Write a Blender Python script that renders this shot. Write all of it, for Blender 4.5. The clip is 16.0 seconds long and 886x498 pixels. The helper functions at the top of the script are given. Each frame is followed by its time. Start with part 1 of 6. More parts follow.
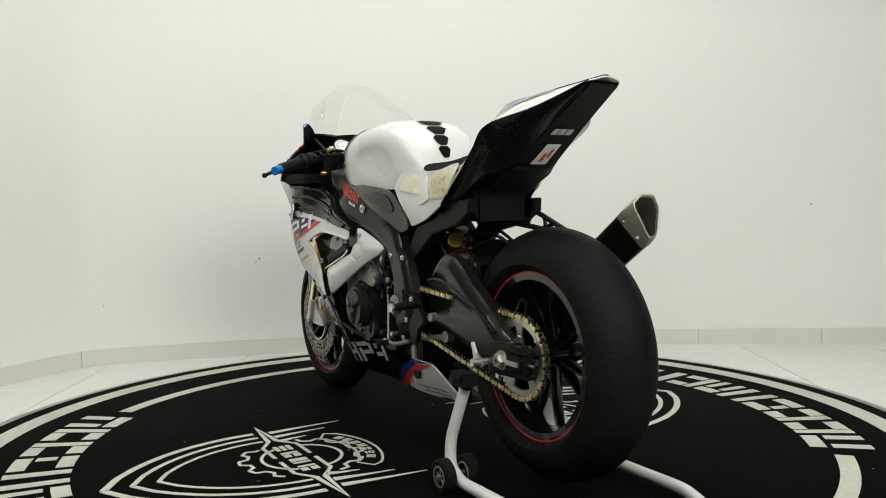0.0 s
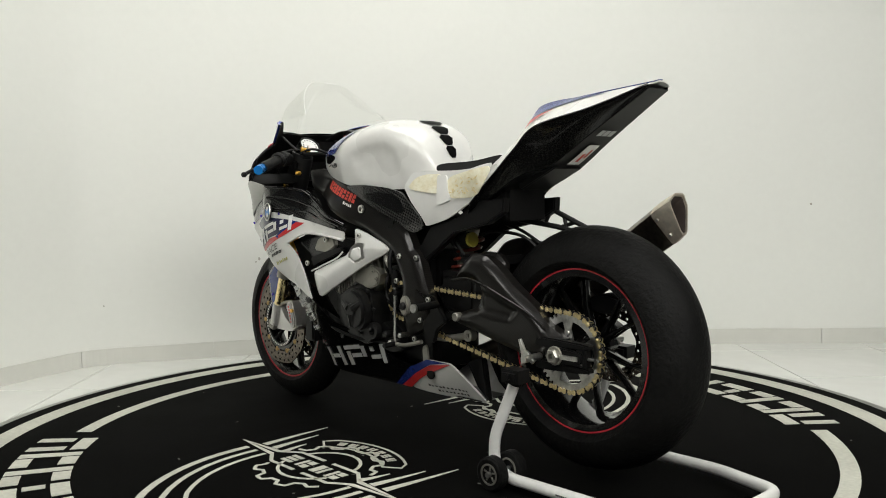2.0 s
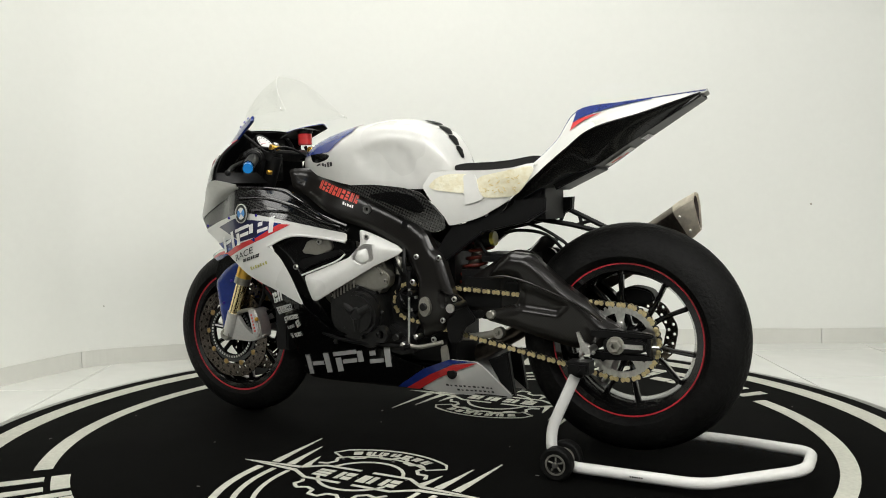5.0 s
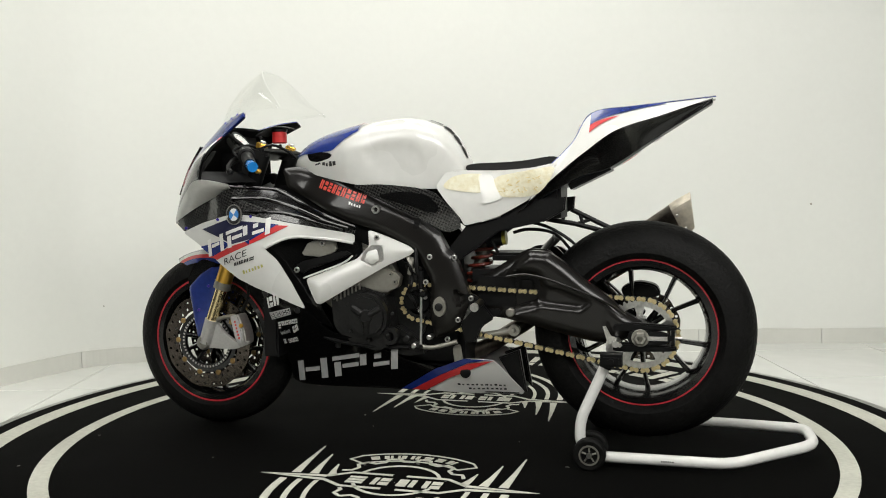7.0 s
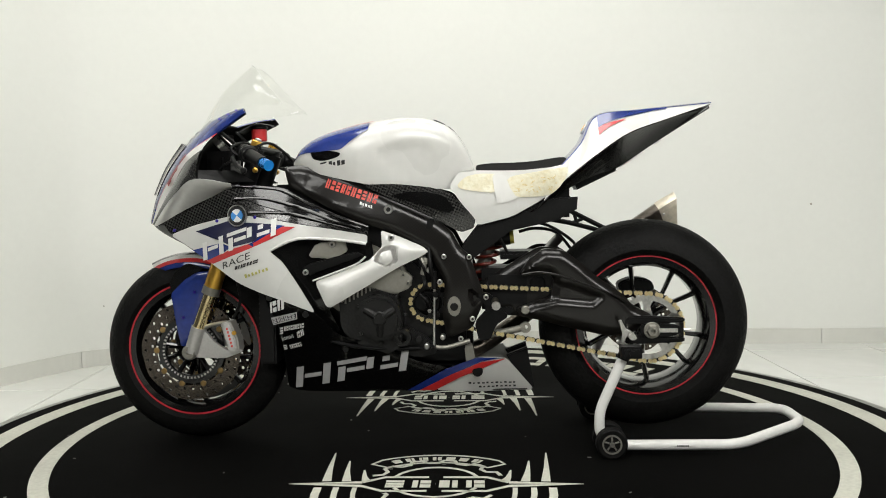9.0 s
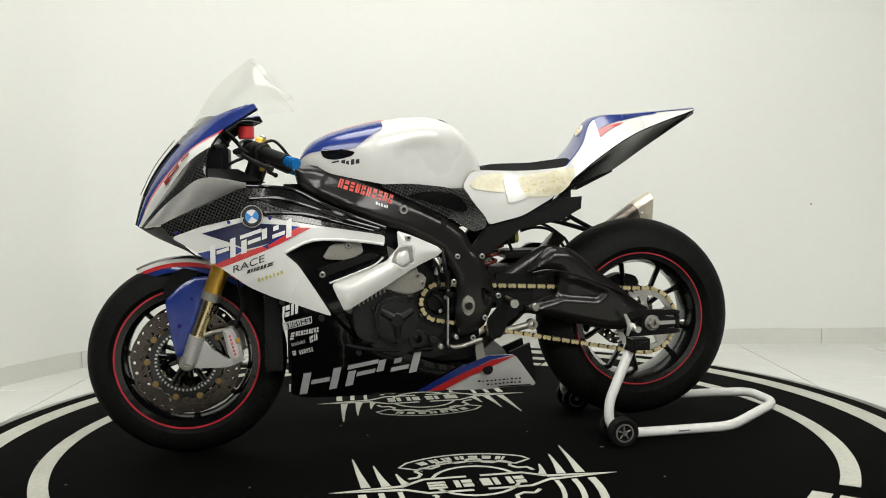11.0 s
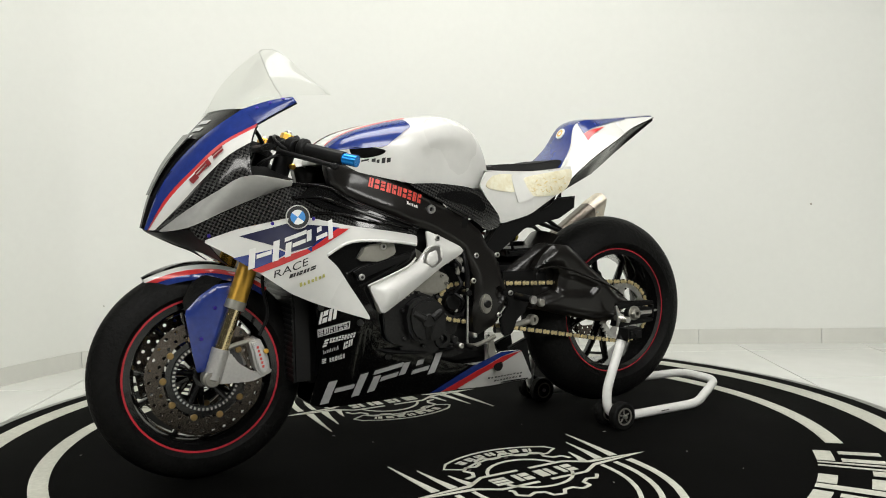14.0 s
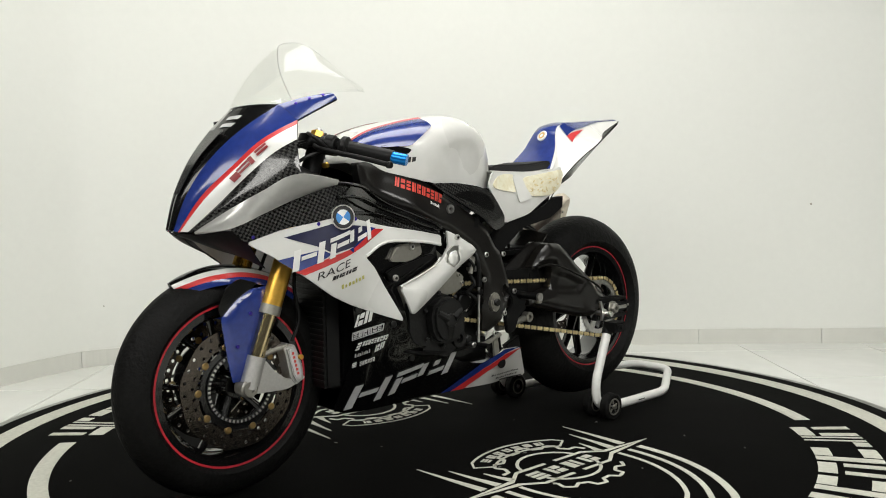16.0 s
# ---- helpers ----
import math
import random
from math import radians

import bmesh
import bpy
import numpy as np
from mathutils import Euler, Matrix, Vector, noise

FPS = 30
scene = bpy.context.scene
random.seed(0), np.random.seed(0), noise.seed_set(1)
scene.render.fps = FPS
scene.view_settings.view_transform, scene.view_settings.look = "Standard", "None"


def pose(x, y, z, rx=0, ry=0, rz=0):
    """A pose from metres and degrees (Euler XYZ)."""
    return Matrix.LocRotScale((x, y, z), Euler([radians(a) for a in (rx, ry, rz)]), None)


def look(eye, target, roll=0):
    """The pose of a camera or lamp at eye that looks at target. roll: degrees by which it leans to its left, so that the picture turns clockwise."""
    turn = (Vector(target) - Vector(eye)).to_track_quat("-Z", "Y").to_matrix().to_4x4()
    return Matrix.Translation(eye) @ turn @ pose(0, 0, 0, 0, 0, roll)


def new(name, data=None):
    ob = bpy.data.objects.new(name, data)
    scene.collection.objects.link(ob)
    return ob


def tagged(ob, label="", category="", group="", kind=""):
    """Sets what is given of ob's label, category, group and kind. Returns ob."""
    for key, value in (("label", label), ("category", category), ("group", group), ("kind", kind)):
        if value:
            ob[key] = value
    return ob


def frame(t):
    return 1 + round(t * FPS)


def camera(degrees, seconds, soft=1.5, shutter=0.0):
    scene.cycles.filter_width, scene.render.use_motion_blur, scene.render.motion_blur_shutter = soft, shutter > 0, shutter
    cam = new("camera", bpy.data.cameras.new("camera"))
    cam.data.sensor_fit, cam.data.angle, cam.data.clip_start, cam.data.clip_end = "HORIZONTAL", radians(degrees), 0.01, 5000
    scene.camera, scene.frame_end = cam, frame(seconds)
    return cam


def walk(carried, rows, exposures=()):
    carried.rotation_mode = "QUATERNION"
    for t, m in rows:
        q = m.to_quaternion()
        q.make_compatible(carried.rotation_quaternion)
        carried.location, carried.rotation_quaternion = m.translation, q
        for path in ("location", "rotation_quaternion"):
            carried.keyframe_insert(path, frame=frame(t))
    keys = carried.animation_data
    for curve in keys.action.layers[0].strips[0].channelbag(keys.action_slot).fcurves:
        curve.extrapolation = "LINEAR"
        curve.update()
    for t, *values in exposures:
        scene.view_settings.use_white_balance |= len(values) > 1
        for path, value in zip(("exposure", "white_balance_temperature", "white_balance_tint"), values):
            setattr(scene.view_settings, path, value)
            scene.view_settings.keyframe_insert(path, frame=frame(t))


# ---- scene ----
SECONDS = 16.0
cam = camera(54.458, SECONDS, soft=1.0)
EYE = (0.0, -2.8005, 0.7879)
VIEW = look(EYE, (0.00243, -1.80268, 0.72236), roll=-0.91)
walk(cam, [(0, VIEW), (SECONDS, VIEW)], exposures=[(0, -0.99), (3.0, -0.99), (3.5, -0.84), (SECONDS, -0.84)])

# The turntable turns evenly; the bike, its stand and the mat ride on it.
TURN_RATE, TURN_START, BIKE_YAW = 6.343, -57.043, -2.9


def turn(t):
    return TURN_RATE * t + TURN_START


# ---- light ----
world = bpy.data.worlds.new("world")
scene.world = world
world.use_nodes = True
world.node_tree.nodes["Background"].inputs[0].default_value = (0.9, 0.95, 0.9, 1)
world.node_tree.nodes["Background"].inputs[1].default_value = 0.05


def area_lamp(name, place, target, sx, sy, watts, colour=(1, 0.99, 0.955)):
    d = bpy.data.lights.new(name, "AREA")
    d.shape, d.size, d.size_y, d.energy, d.color = "RECTANGLE", sx, sy, watts, colour
    ob = new(name, d)
    ob.matrix_world = look(place, target)
    return ob


CEILING = 3.1
# Unseen softboxes, added; place, size and watts are set to suit the lighting.
PANELS = [((-1.7, -3.1, 2.7), (0.3, 0.2, 0.6), 2.5, 1.3, 48), ((1.7, -3.1, 2.7), (1.0, 0.4, 0.6), 2.9, 1.4, 130), ((0.0, -0.2, 3.02), (0.0, -0.2, 0.0), 2.4, 1.3, 46)]
for place, target, sx, sy, watts in PANELS:
    lamp_place = Vector(place) + (Vector(target) - Vector(place)).normalized() * 0.05
    area_lamp("panel_lamp", lamp_place, target, sx, sy, watts)


# ---- materials ----
def shader(name, colour, rough=0.5, metal=0.0, coat=0.0, vary=0.12, grain=60.0, bump=0.0, blotch=3.0, spec=0.5, second=None, bump_scale=None):
    """A surface with grain and blotches of two sizes, in metres of the object."""
    m = bpy.data.materials.new(name)
    m.use_nodes = True
    nt = m.node_tree
    b = nt.nodes["Principled BSDF"]
    co = nt.nodes.new("ShaderNodeTexCoord")
    fine, broad = nt.nodes.new("ShaderNodeTexNoise"), nt.nodes.new("ShaderNodeTexNoise")
    fine.inputs["Scale"].default_value, broad.inputs["Scale"].default_value = grain, blotch
    fine.inputs["Detail"].default_value, broad.inputs["Detail"].default_value = 4, 3
    for n in (fine, broad):
        nt.links.new(co.outputs["Object"], n.inputs["Vector"])
    add = nt.nodes.new("ShaderNodeMath")
    add.operation = "ADD"
    nt.links.new(fine.outputs["Fac"], add.inputs[0])
    nt.links.new(broad.outputs["Fac"], add.inputs[1])
    ramp = nt.nodes.new("ShaderNodeMapRange")
    ramp.inputs["From Min"].default_value, ramp.inputs["From Max"].default_value = 0.7, 1.3
    nt.links.new(add.outputs[0], ramp.inputs["Value"])
    mix = nt.nodes.new("ShaderNodeMix")
    mix.data_type = "RGBA"
    a = [c * (1 - vary) for c in colour]
    z = second or [min(1, c * (1 + vary)) for c in colour]
    mix.inputs[6].default_value, mix.inputs[7].default_value = (*a, 1), (*z, 1)
    nt.links.new(ramp.outputs[0], mix.inputs[0])
    nt.links.new(mix.outputs[2], b.inputs["Base Color"])
    rr = nt.nodes.new("ShaderNodeMapRange")
    rr.inputs["To Min"].default_value, rr.inputs["To Max"].default_value = max(0.02, rough * 0.8), min(1, rough * 1.2)
    nt.links.new(broad.outputs["Fac"], rr.inputs["Value"])
    nt.links.new(rr.outputs[0], b.inputs["Roughness"])
    b.inputs["Metallic"].default_value = metal
    b.inputs["Coat Weight"].default_value = coat
    b.inputs["Coat Roughness"].default_value = 0.06
    b.inputs["Specular IOR Level"].default_value = spec
    if bump:
        bp = nt.nodes.new("ShaderNodeBump")
        bp.inputs["Strength"].default_value, bp.inputs["Distance"].default_value = bump, 0.002
        nt.links.new(fine.outputs["Fac"], bp.inputs["Height"])
        nt.links.new(bp.outputs[0], b.inputs["Normal"])
    return m


def carbon_shader(name, dark, light, cell, rough=0.35, coat=0.8, spec=0.5):
    """Woven carbon fibre under clear lacquer."""
    m = shader(name, dark, rough, coat=coat, spec=spec)
    nt = m.node_tree
    b = nt.nodes["Principled BSDF"]
    co = nt.nodes.new("ShaderNodeTexCoord")
    mp = nt.nodes.new("ShaderNodeMapping")
    mp.inputs["Rotation"].default_value = (0, radians(20), 0)
    ch = nt.nodes.new("ShaderNodeTexChecker")
    ch.inputs["Scale"].default_value = 1 / cell
    ch.inputs["Color1"].default_value, ch.inputs["Color2"].default_value = (*dark, 1), (*light, 1)
    flat = nt.nodes.new("ShaderNodeVectorMath")
    flat.operation = "MULTIPLY"
    flat.inputs[1].default_value = (1, 0, 1)
    nt.links.new(co.outputs["Object"], flat.inputs[0])
    nt.links.new(flat.outputs[0], mp.inputs["Vector"])
    nt.links.new(mp.outputs[0], ch.inputs["Vector"])
    nt.links.new(ch.outputs["Color"], b.inputs["Base Color"])
    return m


WHITE = shader("white_lacquer", (0.66, 0.66, 0.63), 0.28, coat=0.5, vary=0.03, grain=40)
TAIL_BLACK = shader("black_tail_plastic", (0.004, 0.004, 0.004), 0.4, vary=0.3, grain=120, spec=0.3)
SILVER = shader("silver_grey_lacquer", (0.42, 0.42, 0.40), 0.3, metal=0.3, coat=0.6, vary=0.08)
BLUE = shader("blue_lacquer", (0.012, 0.03, 0.18), 0.24, coat=0.7, vary=0.2)
NAVY = shader("navy_lacquer", (0.012, 0.014, 0.05), 0.28, coat=0.6, vary=0.2)
RED = shader("red_lacquer", (0.52, 0.025, 0.025), 0.32, coat=0.5, vary=0.12)
RIM_RED = shader("dark_red_rim_tape", (0.42, 0.018, 0.03), 0.4, vary=0.2)
SPECK = shader("pale_grey_wear", (0.14, 0.14, 0.125), 0.8, vary=0.3)
BLACK = shader("black_gloss_lacquer", (0.003, 0.003, 0.003), 0.18, coat=0.5, vary=0.3, spec=0.3)
SATIN = shader("black_satin_plastic", (0.0045, 0.0045, 0.0045), 0.42, vary=0.35, grain=120, bump=0.15, spec=0.2)
CARBON = carbon_shader("carbon_weave", (0.003, 0.003, 0.003), (0.032, 0.032, 0.03), 0.0062, 0.22, 0.6)
CARBON_FINE = carbon_shader("carbon_fine_weave", (0.004, 0.0036, 0.0032), (0.0115, 0.0103, 0.009), 0.003, 0.3, 0.3, 0.3)
CARBON_DARK = carbon_shader("dark_carbon_weave", (0.002, 0.002, 0.002), (0.006, 0.006, 0.0056), 0.0062, 0.25, 0.3, 0.25)
RUBBER = shader("worn_slick_rubber", (0.0045, 0.0045, 0.0042), 0.6, vary=0.55, grain=85, blotch=11, bump=1.6, spec=0.14)
RIM = shader("black_rim_lacquer", (0.004, 0.004, 0.004), 0.16, coat=0.5, vary=0.2, spec=0.5)
GOLD = shader("gold_anodised", (0.78, 0.46, 0.08), 0.28, metal=0.9, vary=0.12)
PALE_GOLD = shader("pale_gold_slider", (0.85, 0.7, 0.4), 0.16, metal=1.0, vary=0.1)
CHAIN_GOLD = shader("gold_chain_plate", (0.82, 0.68, 0.38), 0.3, metal=0.9, vary=0.25, grain=300)
STEEL = shader("brushed_steel", (0.72, 0.71, 0.68), 0.3, metal=1.0, vary=0.2, grain=140)
DISC = shader("browned_disc_steel", (0.14, 0.12, 0.103), 0.24, metal=1.0, vary=0.4, grain=160, blotch=18)
ALLOY = shader("cast_alloy", (0.34, 0.33, 0.29), 0.42, metal=0.75, vary=0.1, grain=90, blotch=9, bump=0.04)
ENGINE = shader("dark_engine_casting", (0.016, 0.016, 0.0155), 0.36, metal=0.4, vary=0.4, grain=120, bump=0.3)
TITAN = shader("titanium_sleeve", (0.17, 0.148, 0.125), 0.3, metal=1.0, vary=0.3, grain=90, blotch=8)
CREAM = shader("cream_foam_patch", (0.78, 0.71, 0.47), 0.75, vary=0.12, grain=70, blotch=26, bump=1.2, second=(0.8, 0.78, 0.64))
FOAM_BLACK = shader("black_seat_foam", (0.008, 0.008, 0.008), 0.85, vary=0.3, grain=200, bump=0.4)
STAND_WHITE = shader("white_powder_coat", (0.74, 0.74, 0.71), 0.35, coat=0.2, vary=0.05, grain=50)
BLUE_ANOD = shader("bright_blue_anodised", (0.01, 0.22, 0.65), 0.25, metal=0.7, vary=0.1)
PURPLE = shader("purple_anodised", (0.05, 0.03, 0.32), 0.3, metal=0.8, vary=0.1)
BRIGHT_ALLOY = shader("bright_cast_alloy", (0.62, 0.61, 0.59), 0.34, metal=0.75, vary=0.1, grain=140)
CALIPER = shader("machined_caliper_alloy", (0.55, 0.54, 0.52), 0.36, metal=0.8, vary=0.15, grain=140)
PRINT_SILVER = shader("silver_print", (0.5, 0.5, 0.5), 0.4, vary=0.08)
PRINT_WHITE = shader("white_print", (0.75, 0.75, 0.73), 0.4, vary=0.05)
PRINT_RED = shader("red_print", (0.6, 0.07, 0.05), 0.4, vary=0.1)
PRINT_BLACK = shader("black_print", (0.02, 0.02, 0.02), 0.4, vary=0.1)
MAT_BLACK = shader("black_mat_vinyl", (0.0022, 0.0022, 0.002), 0.9, vary=0.5, grain=160, blotch=3, bump=0.25, spec=0.03)
MAT_WHITE = shader("worn_white_mat_paint", (0.52, 0.52, 0.45), 0.7, vary=0.12, grain=70, blotch=5, spec=0.2)
WALL = shader("white_wall_paint", (0.79, 0.80, 0.755), 0.8, vary=0.012, grain=30, blotch=0.9, bump=0.08, spec=0.2)
# Dark base colour stands in for the unlit half of the room.
DARK_WALL = shader("unlit_side_grey", (0.05, 0.05, 0.05), 0.8, vary=0.1, grain=30, blotch=1.2)
TILE = shader("glossy_white_floor_tile", (0.76, 0.77, 0.73), 0.2, vary=0.02, grain=12, coat=0.2)
SKIRT = shader("white_skirting_tile", (0.66, 0.66, 0.61), 0.3, vary=0.03, grain=12)
GROUT = shader("grey_grout", (0.42, 0.42, 0.39), 0.8, vary=0.1)
SKIRT_MARK = shader("grey_scuff", (0.45, 0.44, 0.38), 0.8, vary=0.2)
EDGE = shader("grey_turntable_edge", (0.25, 0.25, 0.23), 0.5, metal=0.4, vary=0.35, grain=25)

GLASS = bpy.data.materials.new("clear_acrylic")
GLASS.use_nodes = True
_t = GLASS.node_tree
_clear, _gloss, _mix, _fres = (_t.nodes.new(k) for k in ("ShaderNodeBsdfTransparent", "ShaderNodeBsdfGlossy", "ShaderNodeMixShader", "ShaderNodeFresnel"))
_clear.inputs["Color"].default_value = (0.988, 0.99, 0.985, 1)
_gloss.inputs["Roughness"].default_value = 0.04
_fres.inputs["IOR"].default_value = 1.4
_scale = _t.nodes.new("ShaderNodeMath")
_scale.operation, _scale.inputs[1].default_value = "MULTIPLY", 0.06
_t.links.new(_fres.outputs[0], _scale.inputs[0])
_t.links.new(_scale.outputs[0], _mix.inputs[0])
_t.links.new(_clear.outputs[0], _mix.inputs[1])
_t.links.new(_gloss.outputs[0], _mix.inputs[2])
_t.links.new(_mix.outputs[0], _t.nodes["Material Output"].inputs["Surface"])
GLOW = bpy.data.materials.new("lit_panel")
GLOW.use_nodes = True
GLOW.node_tree.nodes["Principled BSDF"].inputs["Emission Color"].default_value = (1, 0.985, 0.93, 1)
GLOW.node_tree.nodes["Principled BSDF"].inputs["Emission Strength"].default_value = 6.0


# ---- mesh helpers ----
def part(name, bm, material, parent=None, label="", smooth=True, auto=35):
    bmesh.ops.recalc_face_normals(bm, faces=bm.faces[:])
    me = bpy.data.meshes.new(name)
    bm.to_mesh(me)
    bm.free()
    me.materials.append(material)
    if smooth:
        me.shade_smooth()
        me.set_sharp_from_angle(angle=radians(auto))
    ob = new(name, me)
    ob.parent = parent
    if label:
        tagged(ob, label)
    return ob


def same_mesh(name, src, parent, m):
    ob = new(name, src.data)
    ob.parent = parent
    ob.matrix_local = m
    return ob


def mirrored(bm):
    """The same mesh on the bike's other side."""
    other = bm.copy()
    for v in other.verts:
        v.co.y = -v.co.y
    bmesh.ops.reverse_faces(other, faces=other.faces[:])
    return other


def pair(name, bm, material, parent, label="", **more):
    o = mirrored(bm)
    return part(name, bm, material, parent, label, **more), part(name, o, material, parent, label, **more)


def rounded(outline, cut=0.2, times=2):
    """Corner-cutting of a closed outline."""
    pts = [Vector(p) for p in outline]
    for _ in range(times):
        nxt = []
        for i, p in enumerate(pts):
            q = pts[(i + 1) % len(pts)]
            nxt += [p.lerp(q, cut), p.lerp(q, 1 - cut)]
        pts = nxt
    return [tuple(p) for p in pts]


def prism(outline, y0, y1, bevel=0.004, bm=None, segs=2):
    """A solid from an outline in x, z between two lateral planes."""
    bm = bm or bmesh.new()
    fresh = bmesh.new()
    a = [fresh.verts.new((x, y0, z)) for x, z in outline]
    b = [fresh.verts.new((x, y1, z)) for x, z in outline]
    n = len(a)
    fresh.faces.new(a)
    fresh.faces.new(b[::-1])
    for i in range(n):
        fresh.faces.new((a[i], b[i], b[(i + 1) % n], a[(i + 1) % n]))
    bmesh.ops.recalc_face_normals(fresh, faces=fresh.faces[:])
    if bevel:
        rim = [e for e in fresh.edges if abs(e.verts[0].co.y - e.verts[1].co.y) < 1e-6]
        bmesh.ops.bevel(fresh, geom=rim, offset=bevel, segments=segs, affect="EDGES", clamp_overlap=True)
    join(bm, fresh)
    return bm


def join(bm, other, m=None):
    me = bpy.data.meshes.new("tmp")
    other.to_mesh(me)
    other.free()
    if m:
        me.transform(m)
    bm.from_mesh(me)
    bpy.data.meshes.remove(me)
    return bm


def box(x0, x1, y0, y1, z0, z1, bevel=0.004, bm=None, segs=2):
    return prism([(x0, z0), (x1, z0), (x1, z1), (x0, z1)], y0, y1, bevel, bm, segs)


def skin_of(points):
    """A smooth half-width over x, z through given places (thin plate)."""
    c = np.array(points, float)
    n = len(c)
    d = np.linalg.norm(c[:, None, :2] - c[None, :, :2], axis=2)
    k = np.where(d > 0, d * d * np.log(d + 1e-9), 0) + np.eye(n) * 2e-4
    a = np.zeros((n + 3, n + 3))
    a[:n, :n] = k
    a[:n, n:] = np.c_[np.ones(n), c[:, :2]]
    a[n:, :n] = a[:n, n:].T
    w = np.linalg.solve(a, np.r_[c[:, 2], 0, 0, 0])

    def half(x, z):
        r = np.hypot(c[:, 0] - x, c[:, 1] - z)
        return min(0.3, max(0.02, float(w[:n] @ (r * r * np.log(r + 1e-9)) + w[n] + w[n + 1] * x + w[n + 2] * z)))
    return half


def panel(outline, half, lift=0.0, thick=0.004, step=0.03, flare=0.0):
    """A curved sheet on the bike's left side: an outline in x, z laid on a half-width."""
    bm = bmesh.new()
    f = bm.faces.new([bm.verts.new((x, 0, z)) for x, z in outline])
    f.normal_update()
    bmesh.ops.triangulate(bm, faces=[f])
    xs, zs = [p[0] for p in outline], [p[1] for p in outline]
    for lo, hi, axis in ((min(xs), max(xs), 0), (min(zs), max(zs), 2)):
        k = math.floor(lo / step) + 1
        while k * step < hi:
            no, co = [0, 0, 0], [0, 0, 0]
            no[axis], co[axis] = 1, k * step
            bmesh.ops.bisect_plane(bm, geom=bm.verts[:] + bm.edges[:] + bm.faces[:], dist=1e-5, plane_co=co, plane_no=no)
            k += 1
    for v in bm.verts:
        v.co.y = -(half(v.co.x, v.co.z) + lift)
    bmesh.ops.recalc_face_normals(bm, faces=bm.faces[:])
    if sum(fc.normal.y for fc in bm.faces) > 0:
        bmesh.ops.reverse_faces(bm, faces=bm.faces[:])
    if thick:
        ret = bmesh.ops.extrude_face_region(bm, geom=bm.faces[:])
        moved = set(g for g in ret["geom"] if isinstance(g, bmesh.types.BMVert))
        for v in bm.verts:
            if v not in moved:
                v.co.y += thick
    return bm


def edge_distance(x, z, outline):
    """How far a place in x, z lies from an outline; negative outside it."""
    o = np.array(outline, float)
    q = np.roll(o, -1, axis=0)
    d, w = q - o, np.array((x, z)) - o
    t = np.clip((w * d).sum(1) / np.maximum((d * d).sum(1), 1e-12), 0, 1)
    near = float(np.hypot(*(w - d * t[:, None]).T).min())
    cross = (o[:, 1] > z) != (q[:, 1] > z)
    xs = o[:, 0] + (z - o[:, 1]) / np.where(d[:, 1] == 0, 1e-12, d[:, 1]) * d[:, 0]
    return near if np.count_nonzero(cross & (x < xs)) % 2 else -near


def pillow(outline, half, lift, depth, radius, thick=0.006, step=0.014, hollows=()):
    """A panel whose rim rolls inwards, with softly pressed hollows (outline, depth, radius)."""
    bm = panel(outline, half, lift, 0, step)
    for v in bm.verts:
        x, z = v.co.x, v.co.z
        k = min(1.0, abs(edge_distance(x, z, outline)) / radius)
        v.co.y += depth * (1 - k) ** 2
        for shape, deep, soft in hollows:
            k = min(1.0, max(0.0, edge_distance(x, z, shape) / soft))
            v.co.y += deep * k * k * (3 - 2 * k)
    ret = bmesh.ops.extrude_face_region(bm, geom=bm.faces[:])
    for g in ret["geom"]:
        if isinstance(g, bmesh.types.BMVert):
            g.co.y += thick
    return bm


def spline(points, n, closed=False):
    """Catmull-Rom through points, n steps a span."""
    p = [Vector(q) for q in points]
    out, m = [], len(p)
    for i in range(m if closed else m - 1):
        a, b, c, d = (p[(i + k) % m] if closed else p[min(max(i + k, 0), m - 1)] for k in (-1, 0, 1, 2))
        for s in range(n):
            t = s / n
            out.append(0.5 * ((2 * b) + (c - a) * t + (2 * a - 5 * b + 4 * c - d) * t * t + (3 * b - a - 3 * c + d) * t ** 3))
    if not closed:
        out.append(p[-1])
    return out


def strip(line_a, line_b, n=6, across=5, bulge=0.0, thick=0.003, between=(0.0, 1.0), lift=0.0):
    """A sheet between two lines of the same count, bowed outwards by bulge."""
    a, b = spline(line_a, n), spline(line_b, n)
    bm = bmesh.new()
    rows = []
    for i, (p, q) in enumerate(zip(a, b)):
        along = (a[min(i + 1, len(a) - 1)] - a[max(i - 1, 0)])
        out = along.cross(q - p)
        if out.length > 1e-9:
            out.normalize()
        if out.y > 0 or (abs(out.y) < 0.15 and out.z < 0):
            out = -out
        row = []
        for k in range(across + 1):
            s = between[0] + (between[1] - between[0]) * k / across
            row.append(bm.verts.new(p.lerp(q, s) + out * (bulge * 4 * s * (1 - s) + lift)))
        rows.append(row)
    for r0, r1 in zip(rows, rows[1:]):
        for k in range(across):
            bm.faces.new((r0[k], r0[k + 1], r1[k + 1], r1[k]))
    bmesh.ops.remove_doubles(bm, verts=bm.verts[:], dist=1e-5)
    if thick:
        bmesh.ops.recalc_face_normals(bm, faces=bm.faces[:])
        bmesh.ops.solidify(bm, geom=bm.faces[:], thickness=thick)
    return bm


